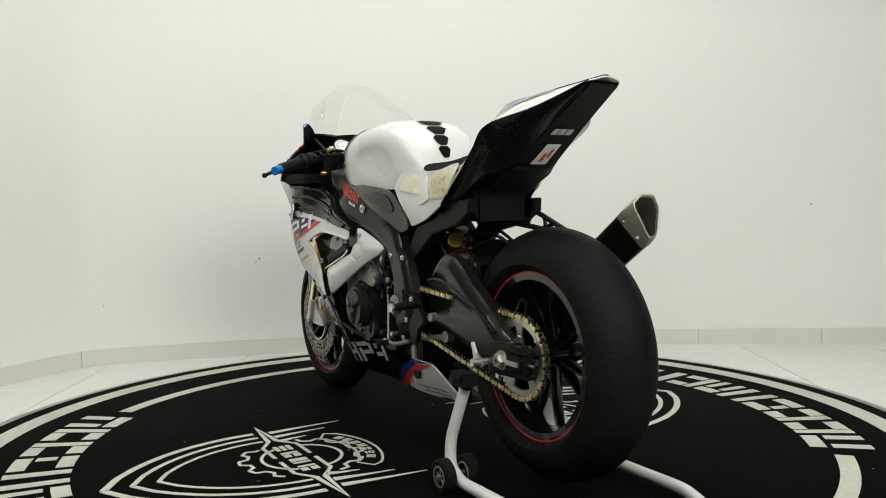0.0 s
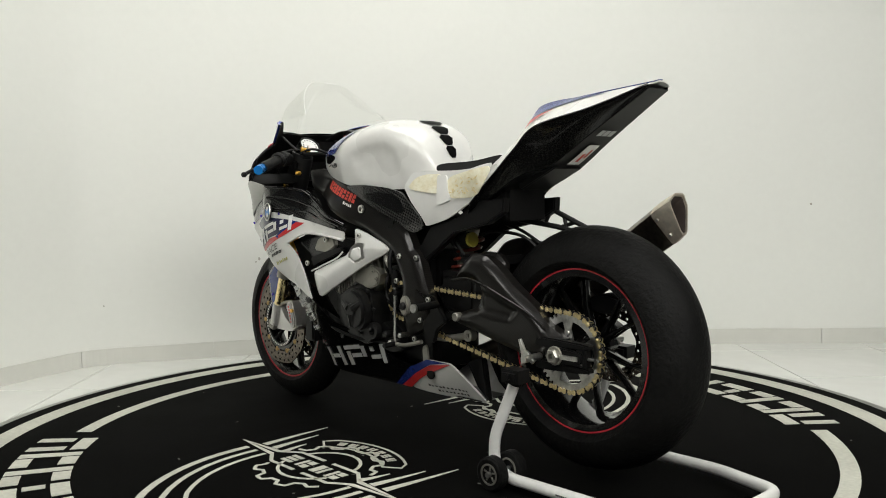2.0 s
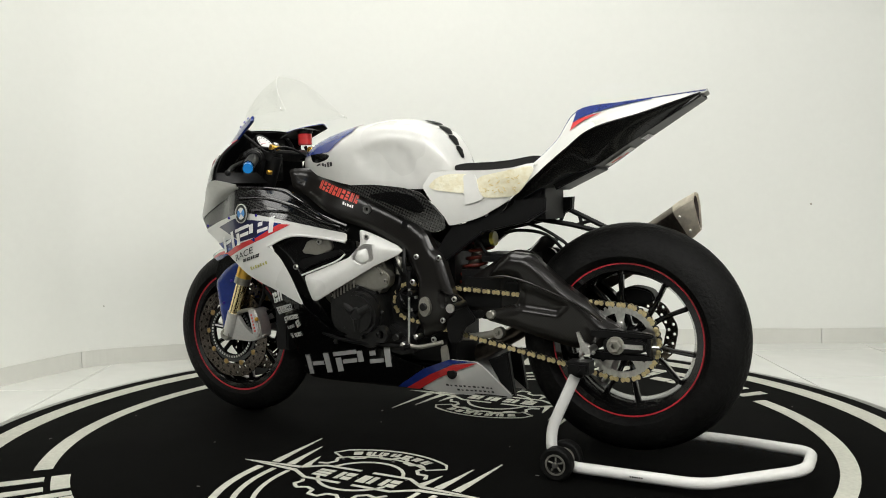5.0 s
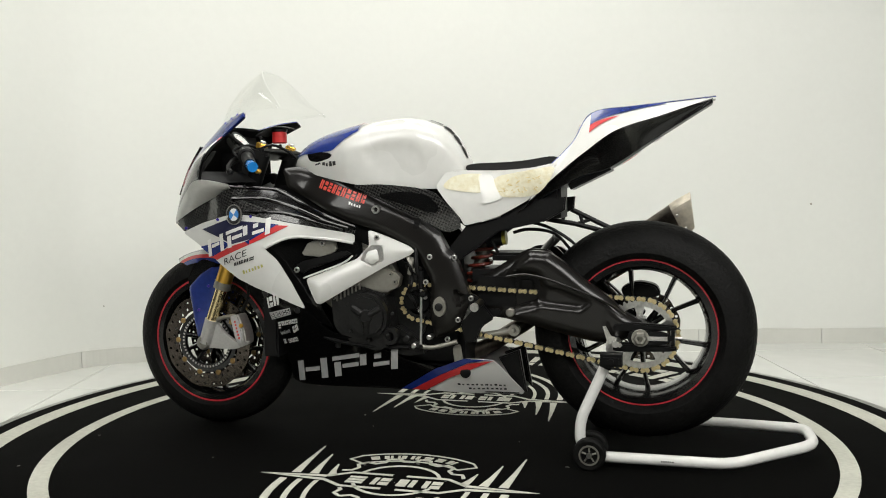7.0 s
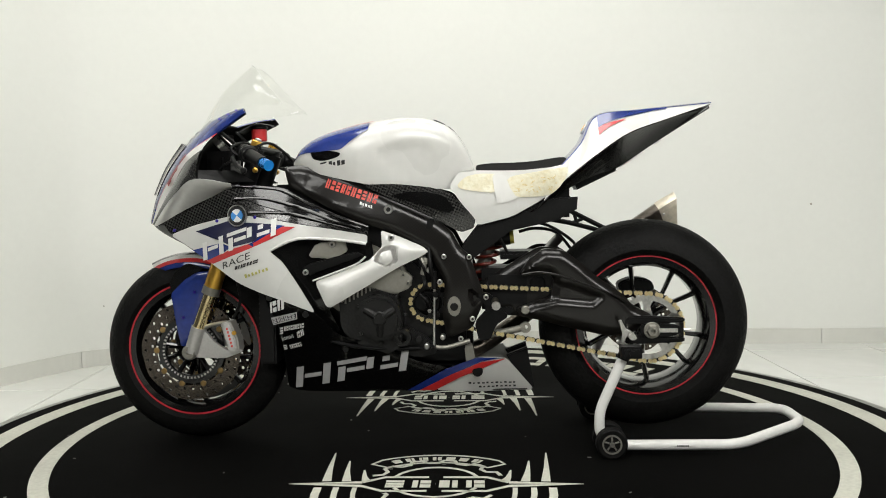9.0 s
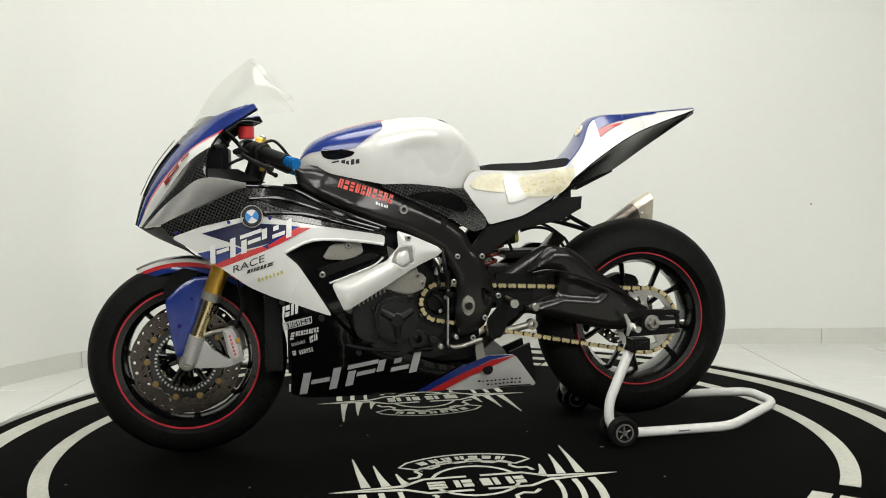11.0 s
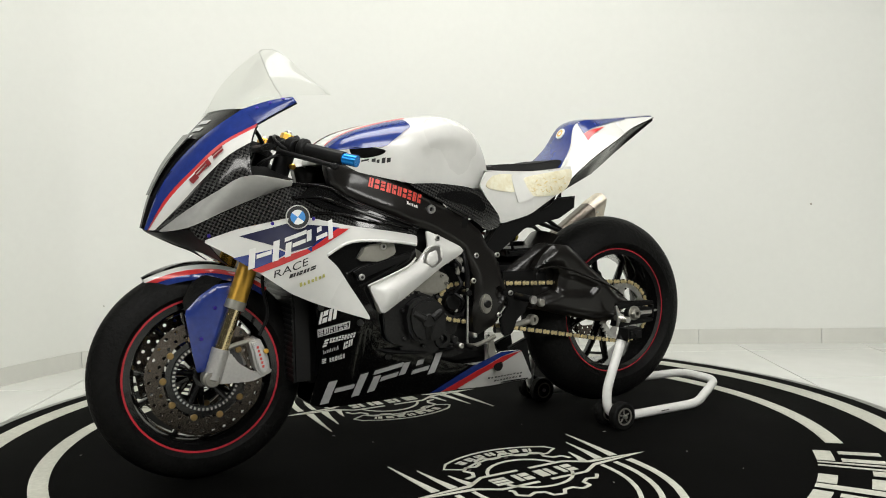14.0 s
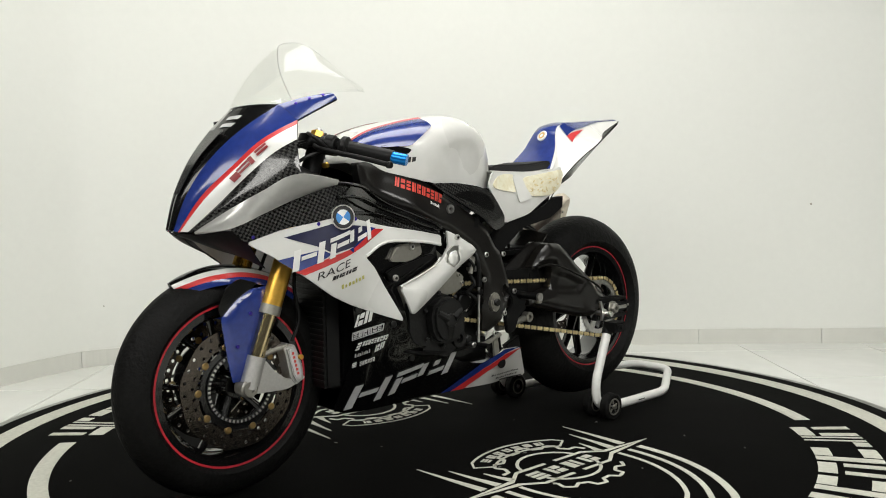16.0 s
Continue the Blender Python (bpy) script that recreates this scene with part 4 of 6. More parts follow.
# airbox cover, seat and tail
pair("tank_side_cover", panel(rounded([(-0.228, 0.815), (-0.126, 0.816), (-0.024, 0.805), (0.035, 0.789), (0.069, 0.754), (0.108, 0.711), (0.111, 0.679), (0.068, 0.665), (0.008, 0.701), (-0.067, 0.736), (-0.143, 0.772)], 0.15), tail_side, 0.012, 0.008), CARBON, bike, "carbon weave tank side cover")
pair("seat_panel", panel(rounded([(0.036, 0.806), (0.065, 0.85), (0.122, 0.851), (0.216, 0.85), (0.318, 0.853), (0.378, 0.866), (0.396, 0.868), (0.378, 0.821), (0.321, 0.764), (0.226, 0.712), (0.121, 0.686), (0.108, 0.712), (0.069, 0.758)], 0.12), tail_side, 0.004, 0.006), WHITE, bike, "white seat fairing with cream patches")
pair("seat_patch", panel(rounded([(0.058, 0.809), (0.085, 0.835), (0.127, 0.844), (0.182, 0.842), (0.181, 0.783), (0.121, 0.789), (0.07, 0.797)]), tail_side, 0.008, 0.004), CREAM, bike, "cream foam patch")
pair("seat_patch", panel(rounded([(0.202, 0.831), (0.318, 0.849), (0.404, 0.863), (0.375, 0.804), (0.338, 0.772), (0.224, 0.769)]), tail_side, 0.008, 0.004), CREAM, bike, "cream crumbled foam patch")
OCHRE = shader("ochre_crumbled_foam", (0.64, 0.54, 0.3), 0.85, vary=0.25, grain=200, bump=0.8)
crumbs = random.Random(7)
for k in range(34):
    cx, cz = crumbs.uniform(0.225, 0.365), crumbs.uniform(0.782, 0.842)
    if edge_distance(cx, cz, [(0.21, 0.826), (0.318, 0.843), (0.395, 0.858), (0.37, 0.808), (0.336, 0.778), (0.226, 0.775)]) < 0.006:
        continue
    tilt, long, wide = crumbs.uniform(-0.9, 0.9), crumbs.uniform(0.003, 0.010), crumbs.uniform(0.001, 0.0028)
    ring = [(cx + long * math.cos(e) * math.cos(tilt) - wide * math.sin(e) * math.sin(tilt), cz + long * math.cos(e) * math.sin(tilt) + wide * math.sin(e) * math.cos(tilt)) for e in (0.2, 1.1, 2.0, 3.0, 4.2, 5.3)]
    part("foam_crumb", panel(ring, tail_side, 0.0095, 0.002), OCHRE, bike, "ochre crumb of torn foam")
E_LINE = [(0.32, -0.152, 0.758), (0.407, -0.146, 0.838), (0.493, -0.154, 0.904), (0.577, -0.164, 0.958), (0.696, -0.09, 1.0), (0.84, -0.048, 1.047)]
T_LINE = [(0.379, -0.12, 0.861), (0.443, -0.085, 0.93), (0.494, -0.048, 1.014), (0.605, -0.045, 1.029), (0.71, -0.04, 1.038), (0.85, -0.03, 1.050)]
U_LINE = [(0.267, -0.12, 0.72), (0.388, -0.107, 0.791), (0.476, -0.108, 0.834), (0.551, -0.07, 0.858), (0.672, -0.056, 0.935), (0.84, -0.042, 1.038)]
opp = lambda line: [(x, -y, z) for x, y, z in line]
part("tail_lip", prism([(0.432, 0.79), (0.553, 0.847), (0.545, 0.864), (0.472, 0.85), (0.415, 0.82)], -0.06, 0.06, 0.003), TAIL_BLACK, bike, "black tail lip")
pair("tail_side", strip(T_LINE, E_LINE, 6, 7, 0.0), WHITE, bike, "white tail fairing")
pair("tail_under", strip(E_LINE, U_LINE, 6, 5, -0.006), CARBON_DARK, bike, "black carbon tail underside")
part("tail_top", strip(T_LINE, opp(T_LINE), 6, 8, 0.006), WHITE, bike, "white tail hump")
part("tail_pad", strip(T_LINE[:4], opp(T_LINE[:4]), 6, 8, 0.006, 0.004, (0.06, 0.94), 0.003), BLUE, bike, "blue tail hump pad")
crest = part("tail_badge", drum((0.463, 0.0, 0.981), 0.02, -0.003, 0.0075, 28, 0.001, axis=(-0.855, 0, 0.52)), PRINT_WHITE, bike, "round white badge on the tail pad")
part("badge_ring", lathe([(0.008, 0.0075), (0.013, 0.0075), (0.013, 0.0085), (0.008, 0.0085)], (0.463, 0.0, 0.981), 24, axis=(-0.855, 0, 0.52)), GOLD, crest)
part("tail_crest", strip(T_LINE[3:], opp(T_LINE[3:]), 6, 6, 0.006, 0.002, (0.05, 0.6), 0.003), BLUE, bike, "blue tail crest")
part("tail_floor", strip(U_LINE, opp(U_LINE), 6, 6, 0.0), TAIL_BLACK, bike, "black tail floor")
def tail_patch(i0, i1, lo, hi, material, label, lift):
    """A painted patch on the tail's flank, between shares lo and hi of its height."""
    a, b = spline(T_LINE, 6)[i0:i1 + 1], spline(E_LINE, 6)[i0:i1 + 1]
    n = len(a) - 1
    bulged = []
    for p, q in zip(a, b):
        out = (q - p).cross(Vector((1, 0, 0.3))).normalized()
        bulged.append((p, q, -out if out.y > 0 else out))
    bm = bmesh.new()
    rows = []
    for k, (p, q, out) in enumerate(bulged):
        f0, f1 = lo[0] + (lo[1] - lo[0]) * k / n, hi[0] + (hi[1] - hi[0]) * k / n
        rows.append([bm.verts.new(p.lerp(q, f) + out * lift) for f in (f0, f0 * 0.66 + f1 * 0.34, f0 * 0.34 + f1 * 0.66, f1)])
    for g, h in zip(rows, rows[1:]):
        for k in range(3):
            bm.faces.new((g[k], g[k + 1], h[k + 1], h[k]))
    pair("tail_stripe", bm, material, bike, label)


tail_patch(12, 24, (0.0, 0.0), (0.34, 0.1), BLUE, "blue tail graphic", 0.003)
tail_patch(12, 17, (0.34, 0.34), (0.56, 0.36), RED, "red tail graphic", 0.0035)
part("seat_base", strip([(0.08, -0.12, 0.855), (0.25, -0.125, 0.852), (0.40, -0.12, 0.865)], [(0.08, 0.12, 0.855), (0.25, 0.125, 0.852), (0.40, 0.12, 0.865)], 6, 6, 0.0), WHITE, bike, "white seat base")
part("seat_pad", prism(rounded([(0.117, 0.875), (0.278, 0.877), (0.391, 0.894), (0.401, 0.875), (0.398, 0.86), (0.296, 0.849), (0.116, 0.849)], 0.2), -0.095, 0.095, 0.006), FOAM_BLACK, bike, "thin black foam seat pad")
pair("subframe", prism([(0.066, 0.614), (0.121, 0.684), (0.227, 0.71), (0.323, 0.762), (0.426, 0.769), (0.423, 0.731), (0.362, 0.697), (0.223, 0.668), (0.148, 0.613), (0.083, 0.569)], -0.125, -0.095, 0.004), SATIN, bike, "black subframe side")
part("undertray", box(0.22, 0.405, -0.085, 0.085, 0.705, 0.80, 0.01), SATIN, bike, "black undertray box")

# frame, swingarm, engine
pair("frame_spar", pillow(rounded([(-0.468, 0.872), (-0.423, 0.877), (-0.325, 0.855), (-0.214, 0.813), (-0.143, 0.772), (-0.067, 0.736), (0.0, 0.701), (0.043, 0.666), (0.068, 0.618), (0.093, 0.597), (0.139, 0.467), (0.128, 0.434), (0.1, 0.371), (0.023, 0.336), (0.008, 0.412), (0.018, 0.516), (-0.01, 0.568), (-0.032, 0.609), (-0.144, 0.673), (-0.227, 0.699), (-0.338, 0.751), (-0.411, 0.788), (-0.455, 0.814)], 0.12), side, -0.006, 0.014, 0.026, 0.03, 0.008, [([(0.087, 0.501), (0.13, 0.471), (0.133, 0.463), (0.098, 0.433)], 0.016, 0.008)]), CARBON_FINE, bike, "dark carbon-covered frame spar")
ARM_HOLLOW = [(0.343, 0.521), (0.41, 0.509), (0.514, 0.467), (0.471, 0.43), (0.283, 0.449), (0.337, 0.463)]
pair("swingarm", pillow(rounded([(0.242, 0.532), (0.276, 0.58), (0.319, 0.613), (0.377, 0.608), (0.419, 0.579), (0.476, 0.529), (0.55, 0.478), (0.591, 0.435), (0.648, 0.405), (0.632, 0.381), (0.574, 0.34), (0.504, 0.343), (0.401, 0.367), (0.3, 0.394), (0.241, 0.407), (0.237, 0.428), (0.283, 0.445), (0.338, 0.461), (0.351, 0.515), (0.338, 0.535), (0.293, 0.542)], 0.12, 2), lambda x, z: 0.158 + 0.05 * (z - 0.48), 0.0, 0.022, 0.03, 0.03, 0.007, [(ARM_HOLLOW, 0.012, 0.02)]), CARBON_FINE, bike, "dark carbon swingarm")
pair("swingarm_inner", pillow(rounded([(0.098, 0.487), (0.141, 0.514), (0.238, 0.575), (0.307, 0.616), (0.367, 0.612), (0.401, 0.578), (0.374, 0.439), (0.297, 0.395), (0.192, 0.403), (0.14, 0.438)], 0.15, 2), lambda x, z: 0.097, 0.0, 0.014, 0.03, 0.014, 0.008), CARBON_FINE, bike, "dark carbon swingarm front")
part("swingarm_bridge", box(0.13, 0.29, -0.10, 0.10, 0.42, 0.55, 0.02), SATIN, bike)
part("engine_block", prism(rounded([(-0.409, 0.568), (-0.239, 0.654), (-0.082, 0.599), (-0.031, 0.546), (0.02, 0.405), (-0.017, 0.317), (-0.141, 0.283), (-0.247, 0.305), (-0.316, 0.355), (-0.385, 0.436)]), -0.095, 0.14, 0.02), ENGINE, bike, "dark cast engine block")
part("cylinder_head", prism(rounded([(-0.447, 0.63), (-0.306, 0.647), (-0.202, 0.637), (-0.098, 0.566), (-0.114, 0.479), (-0.241, 0.41), (-0.329, 0.429), (-0.386, 0.517)]), -0.15, 0.15, 0.012), ALLOY, bike, "grey cast cylinder block")
MUFFLER, AIM = (0.757, 0.190, 0.701), Vector((0.825, -0.03, 0.555)).normalized()


def silencer_section(rings):
    """A six-sided tapering sleeve; each ring is (distance along, scale, slant of the cut)."""
    across = (Vector((0, 1, 0)) - AIM * AIM.y).normalized()
    up = AIM.cross(across)
    shape = rounded([(-0.052, 0.032), (-0.018, 0.054), (0.028, 0.051), (0.042, 0.018), (0.024, -0.052), (-0.004, -0.058)], 0.12, 2)
    bm = bmesh.new()
    made = []
    for s, k, slant in rings:
        made.append([bm.verts.new(Vector(MUFFLER) + AIM * (s + slant * v * k) + across * (u * k) + up * (v * k)) for u, v in shape])
    for g, h in zip(made, made[1:]):
        for e in range(len(shape)):
            bm.faces.new((g[e], g[(e + 1) % len(shape)], h[(e + 1) % len(shape)], h[e]))
    bm.faces.new(made[0])
    bm.faces.new(made[-1])
    return bm


muffler = part("exhaust_muffler", silencer_section([(-0.40, 0.5, 0), (-0.34, 0.86, 0), (-0.2, 0.97, 0), (-0.018, 1.0, 0.15)]), TITAN, bike, "dark titanium six-sided silencer with bright end cap", auto=24)
part("end_cap", silencer_section([(-0.022, 1.02, 0.15), (-0.004, 1.03, 0.25), (0.036, 0.95, 0.5), (0.037, 0.86, 0.5), (0.005, 0.78, 0.4), (-0.016, 0.74, 0.1)]), shader("bright_titanium_cap", (0.66, 0.6, 0.5), 0.42, metal=0.85, vary=0.2), muffler, "bright titanium end cap", auto=24)
part("outlet", silencer_section([(-0.014, 0.7, 0.1), (0.006, 0.775, 0.4), (0.030, 0.84, 0.5), (0.026, 0.80, 0.5), (0.004, 0.70, 0.4), (-0.01, 0.62, 0.1)]), shader("dark_brown_outlet", (0.03, 0.02, 0.015), 0.7), muffler, "dark brown outlet")
for u, v in ((-0.0425, 0.012), (-0.022, -0.038)):
    part("rivet", drum(tuple(Vector(MUFFLER) + AIM * -0.012 + Vector((0, 1, 0)) * u + AIM.cross(Vector((0, 1, 0))) * v), 0.0042, -0.004, 0.004, 12, 0.001, axis=(0.2, -0.9, -0.38)), STEEL, muffler)
part("exhaust_pipe", tube([Vector(MUFFLER) - AIM * 0.37, Vector((0.36, 0.19, 0.43)), Vector((0.22, 0.14, 0.33)), Vector((0.05, 0.08, 0.25)), Vector((-0.3, 0.05, 0.24))], 0.027, 16, n=6), TITAN, bike, "titanium exhaust pipe")


# front end
def fork():
    for s in (-1, 1):
        top, bot = Vector((-0.56, s * 0.107, 0.92)), Vector((-0.775, s * 0.105, 0.345))
        part("fork_upper", tube([bot.lerp(top, 0.62), top], 0.0265, 20, smooth_path=False), SATIN, bike, "black upper fork tube")
        part("fork_tube", tube([bot.lerp(top, 0.26), bot.lerp(top, 0.62)], 0.027, 20, smooth_path=False), GOLD, bike, "gold fork tube")
        part("fork_slider", tube([bot, bot.lerp(top, 0.26)], 0.0205, 20, smooth_path=False), PALE_GOLD, bike, "gold fork slider")
        part("fork_seal", tube([bot.lerp(top, 0.235), bot.lerp(top, 0.275)], 0.0285, 20, smooth_path=False), ALLOY, bike)
        part("fork_foot", tube([bot + Vector((-0.014, 0, -0.05)), bot + Vector((0.012, 0, 0.03))], 0.0245, 20, smooth_path=False), BRIGHT_ALLOY, bike, "alloy fork foot")
        part("axle_clamp", drum((-0.793, s * 0.10, 0.297), 0.024, -0.022, 0.022, 24, 0.004), ALLOY, bike)


fork()
pair("fender_leg", pillow(rounded([(-0.854, 0.481), (-0.81, 0.524), (-0.768, 0.549), (-0.722, 0.553), (-0.731, 0.503), (-0.76, 0.419), (-0.784, 0.359), (-0.806, 0.314), (-0.827, 0.315), (-0.838, 0.371)], 0.08), lambda x, z: 0.101, 0.0, 0.006, 0.012, 0.004, 0.012), BLUE, bike, "blue front mudguard leg")
pair("fender_facet", panel(rounded([(-0.853, 0.48), (-0.808, 0.523), (-0.766, 0.548), (-0.748, 0.563), (-0.799, 0.578), (-0.837, 0.556), (-0.858, 0.511)], 0.12), lambda x, z: 0.092, 0.0, 0.004), CARBON_DARK, bike, "black mudguard facet")


def fender_band(b0, b1, material, name, label):
    """A band of the front mudguard, between two angles over the tyre."""
    bm = bmesh.new()
    rows = []
    for i in range(21):
        a = radians(118 - 66 * i / 20)
        w = 0.078 * (0.22 + 0.78 * min(1.0, i / 7) ** 0.7)
        row = []
        for k in range(7):
            b = radians(b0 + (b1 - b0) * k / 6)
            r = 0.262 + 0.05 * math.cos(b) ** 0.8
            row.append(bm.verts.new((FRONT[0] + r * math.cos(a), -w * math.sin(b), FRONT[2] + r * math.sin(a))))
        rows.append(row)
    for g, h in zip(rows, rows[1:]):
        for k in range(6):
            bm.faces.new((g[k], g[k + 1], h[k + 1], h[k]))
    bmesh.ops.recalc_face_normals(bm, faces=bm.faces[:])
    bmesh.ops.solidify(bm, geom=bm.faces[:], thickness=0.003)
    return part(name, bm, material, bike, label)


def fender():
    fender_band(-34, 34, BLACK, "mudguard", "glossy black front mudguard crown")
    for s in (-1, 1):
        fender_band(s * 34, s * 54, WHITE, "mudguard_band", "white mudguard band")
        fender_band(s * 54, s * 70, RED, "mudguard_band", "red mudguard band")
        fender_band(s * 70, s * 86, BLUE, "mudguard_band", "blue mudguard edge")


fender()
part("handlebar", tube([(-0.60, -0.12, 0.925), (-0.545, -0.25, 0.905), (-0.47, -0.35, 0.874)], 0.011, 12), SATIN, bike)
pair("grip", tube([(-0.56, -0.215, 0.912), (-0.485, -0.333, 0.879)], 0.0185, 20, smooth_path=False), SATIN, bike, "black rubber grip")
pair("grip_flange", drum((-0.555, -0.223, 0.91), 0.027, -0.012, 0.012, 28, 0.006, axis=(0.525, -0.82, -0.23)), SATIN, bike)
pair("switch_block", drum((-0.575, -0.19, 0.918), 0.024, -0.018, 0.016, 20, 0.007, axis=(0.525, -0.82, -0.23)), SATIN, bike, "black switch housing")
pair("bar_end", tube([(-0.487, -0.33, 0.88), (-0.462, -0.362, 0.871)], 0.0155, 20, smooth_path=False), BLUE_ANOD, bike, "bright blue bar end")

# ---- engine room, seen past the frame and through the fairing ----
def plate9(name, outline, y0, y1, material, label="", bevel=0.003, cut=0.15):
    return part(name, prism(rounded(outline, cut, 1), y0, y1, bevel), material, bike, label)


def bolt(x, y, z, r=0.008, material=None, parent=None):
    b = part("bolt", drum((x, y, z), r, -0.004, 0.004, 16, 0.0015), material or STEEL, parent or bike)
    part("bolt_socket", drum((x, y - 0.0042, z), r * 0.5, -0.0004, 0.0004, 6, 0.0001), PRINT_BLACK, b)
    return b


pair("inner_panel", panel([(-0.512, 0.626), (-0.418, 0.661), (-0.202, 0.641), (-0.195, 0.59), (-0.364, 0.525), (-0.305, 0.366), (-0.402, 0.422), (-0.467, 0.526)], side, -0.03, 0.006), BLACK, bike, "black inner fairing panel")
plate9("window_strut", [(-0.411, 0.574), (-0.247, 0.615), (-0.222, 0.603), (-0.369, 0.553), (-0.39, 0.54)], -0.2, -0.185, SATIN, "black fairing strut")
plate9("cam_cover", [(-0.394, 0.599), (-0.367, 0.642), (-0.281, 0.649), (-0.272, 0.615), (-0.317, 0.593)], -0.195, -0.17, ALLOY, "grey cam cover end")
bolt(*[(x, -0.2, z) for x, z in [(-0.317, 0.637)]][0], 0.009)
bolt(*[(x, -0.222, z) for x, z in [(-0.395, 0.556)]][0], 0.009)
bolt(*[(x, -0.196, z) for x, z in [(-0.139, 0.655)]][0], 0.009)
part("arm_insert", panel(rounded([(-0.192, 0.584), (-0.18, 0.614), (-0.158, 0.629), (-0.125, 0.632), (-0.117, 0.587), (-0.159, 0.564)], 0.12, 1), side, 0.005, 0.004, 0.012), STEEL, bike, "bare metal crash insert")
part("arm_insert", pillow(rounded([(-0.18, 0.584), (-0.171, 0.611), (-0.141, 0.619), (-0.135, 0.584), (-0.159, 0.571)], 0.15, 1), side, 0.014, 0.006, 0.012, 0.008, 0.01), WHITE, bike, "white crash pad")
part("airbox", box(-0.50, -0.12, -0.135, 0.135, 0.55, 0.82, 0.02), SATIN, bike, "black airbox")


def skin_rib(pts, r, material, lift=0.0, label=""):
    """A rounded rib that runs along the side of the bodywork."""
    for sg in (-1, 1):
        part("rib", tube([(x, sg * (side(x, z) + lift), z) for x, z in pts], r, 10, n=4), material, bike, label)


# The three black ribs are added to imitate reflection streaks on smooth gloss.
skin_rib([(-0.607, 0.816), (-0.535, 0.812), (-0.467, 0.801), (-0.392, 0.762), (-0.293, 0.72), (-0.207, 0.688)], 0.005, BLACK, 0.007, "glossy black rib added to catch a highlight streak")
skin_rib([(-0.597, 0.779), (-0.512, 0.778), (-0.416, 0.749), (-0.31, 0.71), (-0.227, 0.685)], 0.006, BLACK, 0.006, "glossy black rib added to catch a highlight streak")
skin_rib([(-0.557, 0.738), (-0.448, 0.732), (-0.345, 0.707), (-0.243, 0.679)], 0.005, BLACK, 0.003, "glossy black rib added to catch a highlight streak")
skin_rib([(-0.499, 0.623), (-0.418, 0.656), (-0.294, 0.651), (-0.214, 0.638)], 0.0045, WHITE, 0.004, "rolled white window rim")
skin_rib([(-0.375, 0.53), (-0.296, 0.558), (-0.242, 0.579), (-0.216, 0.6)], 0.003, WHITE, 0.002, "rolled white window rim")
part("radiator", box(-0.565, -0.515, -0.125, 0.125, 0.26, 0.62, 0.006), TAIL_BLACK, bike, "black radiator")
for k in range(22):
    z = 0.275 + 0.0155 * k
    part("radiator_fin", box(-0.5675, -0.565, -0.118, 0.118, z, z + 0.006, 0), ENGINE, bike, smooth=False)
# Black filler box added as the shade behind the engine parts.
part("engine_shade_fill", box(-0.50, 0.10, -0.085, 0.12, 0.24, 0.60, 0.02), SATIN, bike, "black filler box for the shade deep in the engine")
plate9("crankcase", [(-0.308, 0.483), (-0.22, 0.508), (-0.125, 0.472), (-0.111, 0.393), (-0.116, 0.32), (-0.155, 0.297), (-0.242, 0.321), (-0.302, 0.369)], -0.165, -0.09, ENGINE, "dark cast crankcase side")
gen = plate9("generator_cover", [(-0.247, 0.452), (-0.198, 0.486), (-0.139, 0.472), (-0.11, 0.423), (-0.122, 0.362), (-0.181, 0.341), (-0.235, 0.366)], -0.205, -0.16, ENGINE, "black generator cover", 0.01, 0.25)
for px, pz in [(-0.246, 0.445), (-0.193, 0.494), (-0.129, 0.476), (-0.103, 0.418), (-0.118, 0.353), (-0.18, 0.333), (-0.241, 0.361)]:
    bolt(px, -0.172, pz, 0.006, ENGINE)
plug = part("oil_plug", lathe([(0.014, -0.008), (0.026, -0.008), (0.028, 0.0), (0.028, 0.012), (0.014, 0.012)], (*[(x, -0.165, z) for x, z in [(-0.113, 0.347)]][0],), 28), ENGINE, bike, "dark round engine plug")
plate9("cylinder_side", [(-0.308, 0.448), (-0.286, 0.509), (-0.149, 0.568), (-0.08, 0.536), (-0.088, 0.498), (-0.133, 0.481), (-0.211, 0.496), (-0.264, 0.474)], -0.162, -0.12, ALLOY, "grey cast cylinder side", 0.006)
for px, pz in [(-0.108, 0.539), (-0.094, 0.516), (-0.149, 0.555), (-0.297, 0.463), (-0.275, 0.497)]:
    bolt(px, -0.165, pz, 0.006, ALLOY)
drum_at = lambda q, r, y0, y1, m, n, lab="": part(n, drum((q[0], 0, q[1]), r, y0, y1, 28, 0.004), m, bike, lab)
drum_at([(-0.053, 0.45)][0], 0.026, -0.135, -0.09, SATIN, "sprocket_nut")
plate9("gear_linkage_cover", [(-0.113, 0.38), (-0.034, 0.335), (-0.009, 0.29), (-0.07, 0.278), (-0.141, 0.297)], -0.13, -0.09, ENGINE, "dark gearbox corner")
# throttle and hose clutter at the frame's corner
for pts, r, m in (([(-0.06, -0.15, 0.60), (-0.045, -0.16, 0.57), (-0.05, -0.155, 0.54)], 0.008, ALLOY), ([(-0.09, -0.13, 0.61), (-0.06, -0.15, 0.59), (-0.02, -0.14, 0.60)], 0.006, SATIN),
                  ([(-0.03, -0.15, 0.62), (-0.025, -0.165, 0.57), (-0.02, -0.16, 0.535)], 0.007, SATIN), ([(-0.40, -0.15, 0.40), (-0.33, -0.17, 0.34), (-0.2, -0.165, 0.315), (-0.06, -0.14, 0.31)], 0.006, SATIN)):
    part("hose", tube(pts, r, 10), m, bike, "small engine hose")
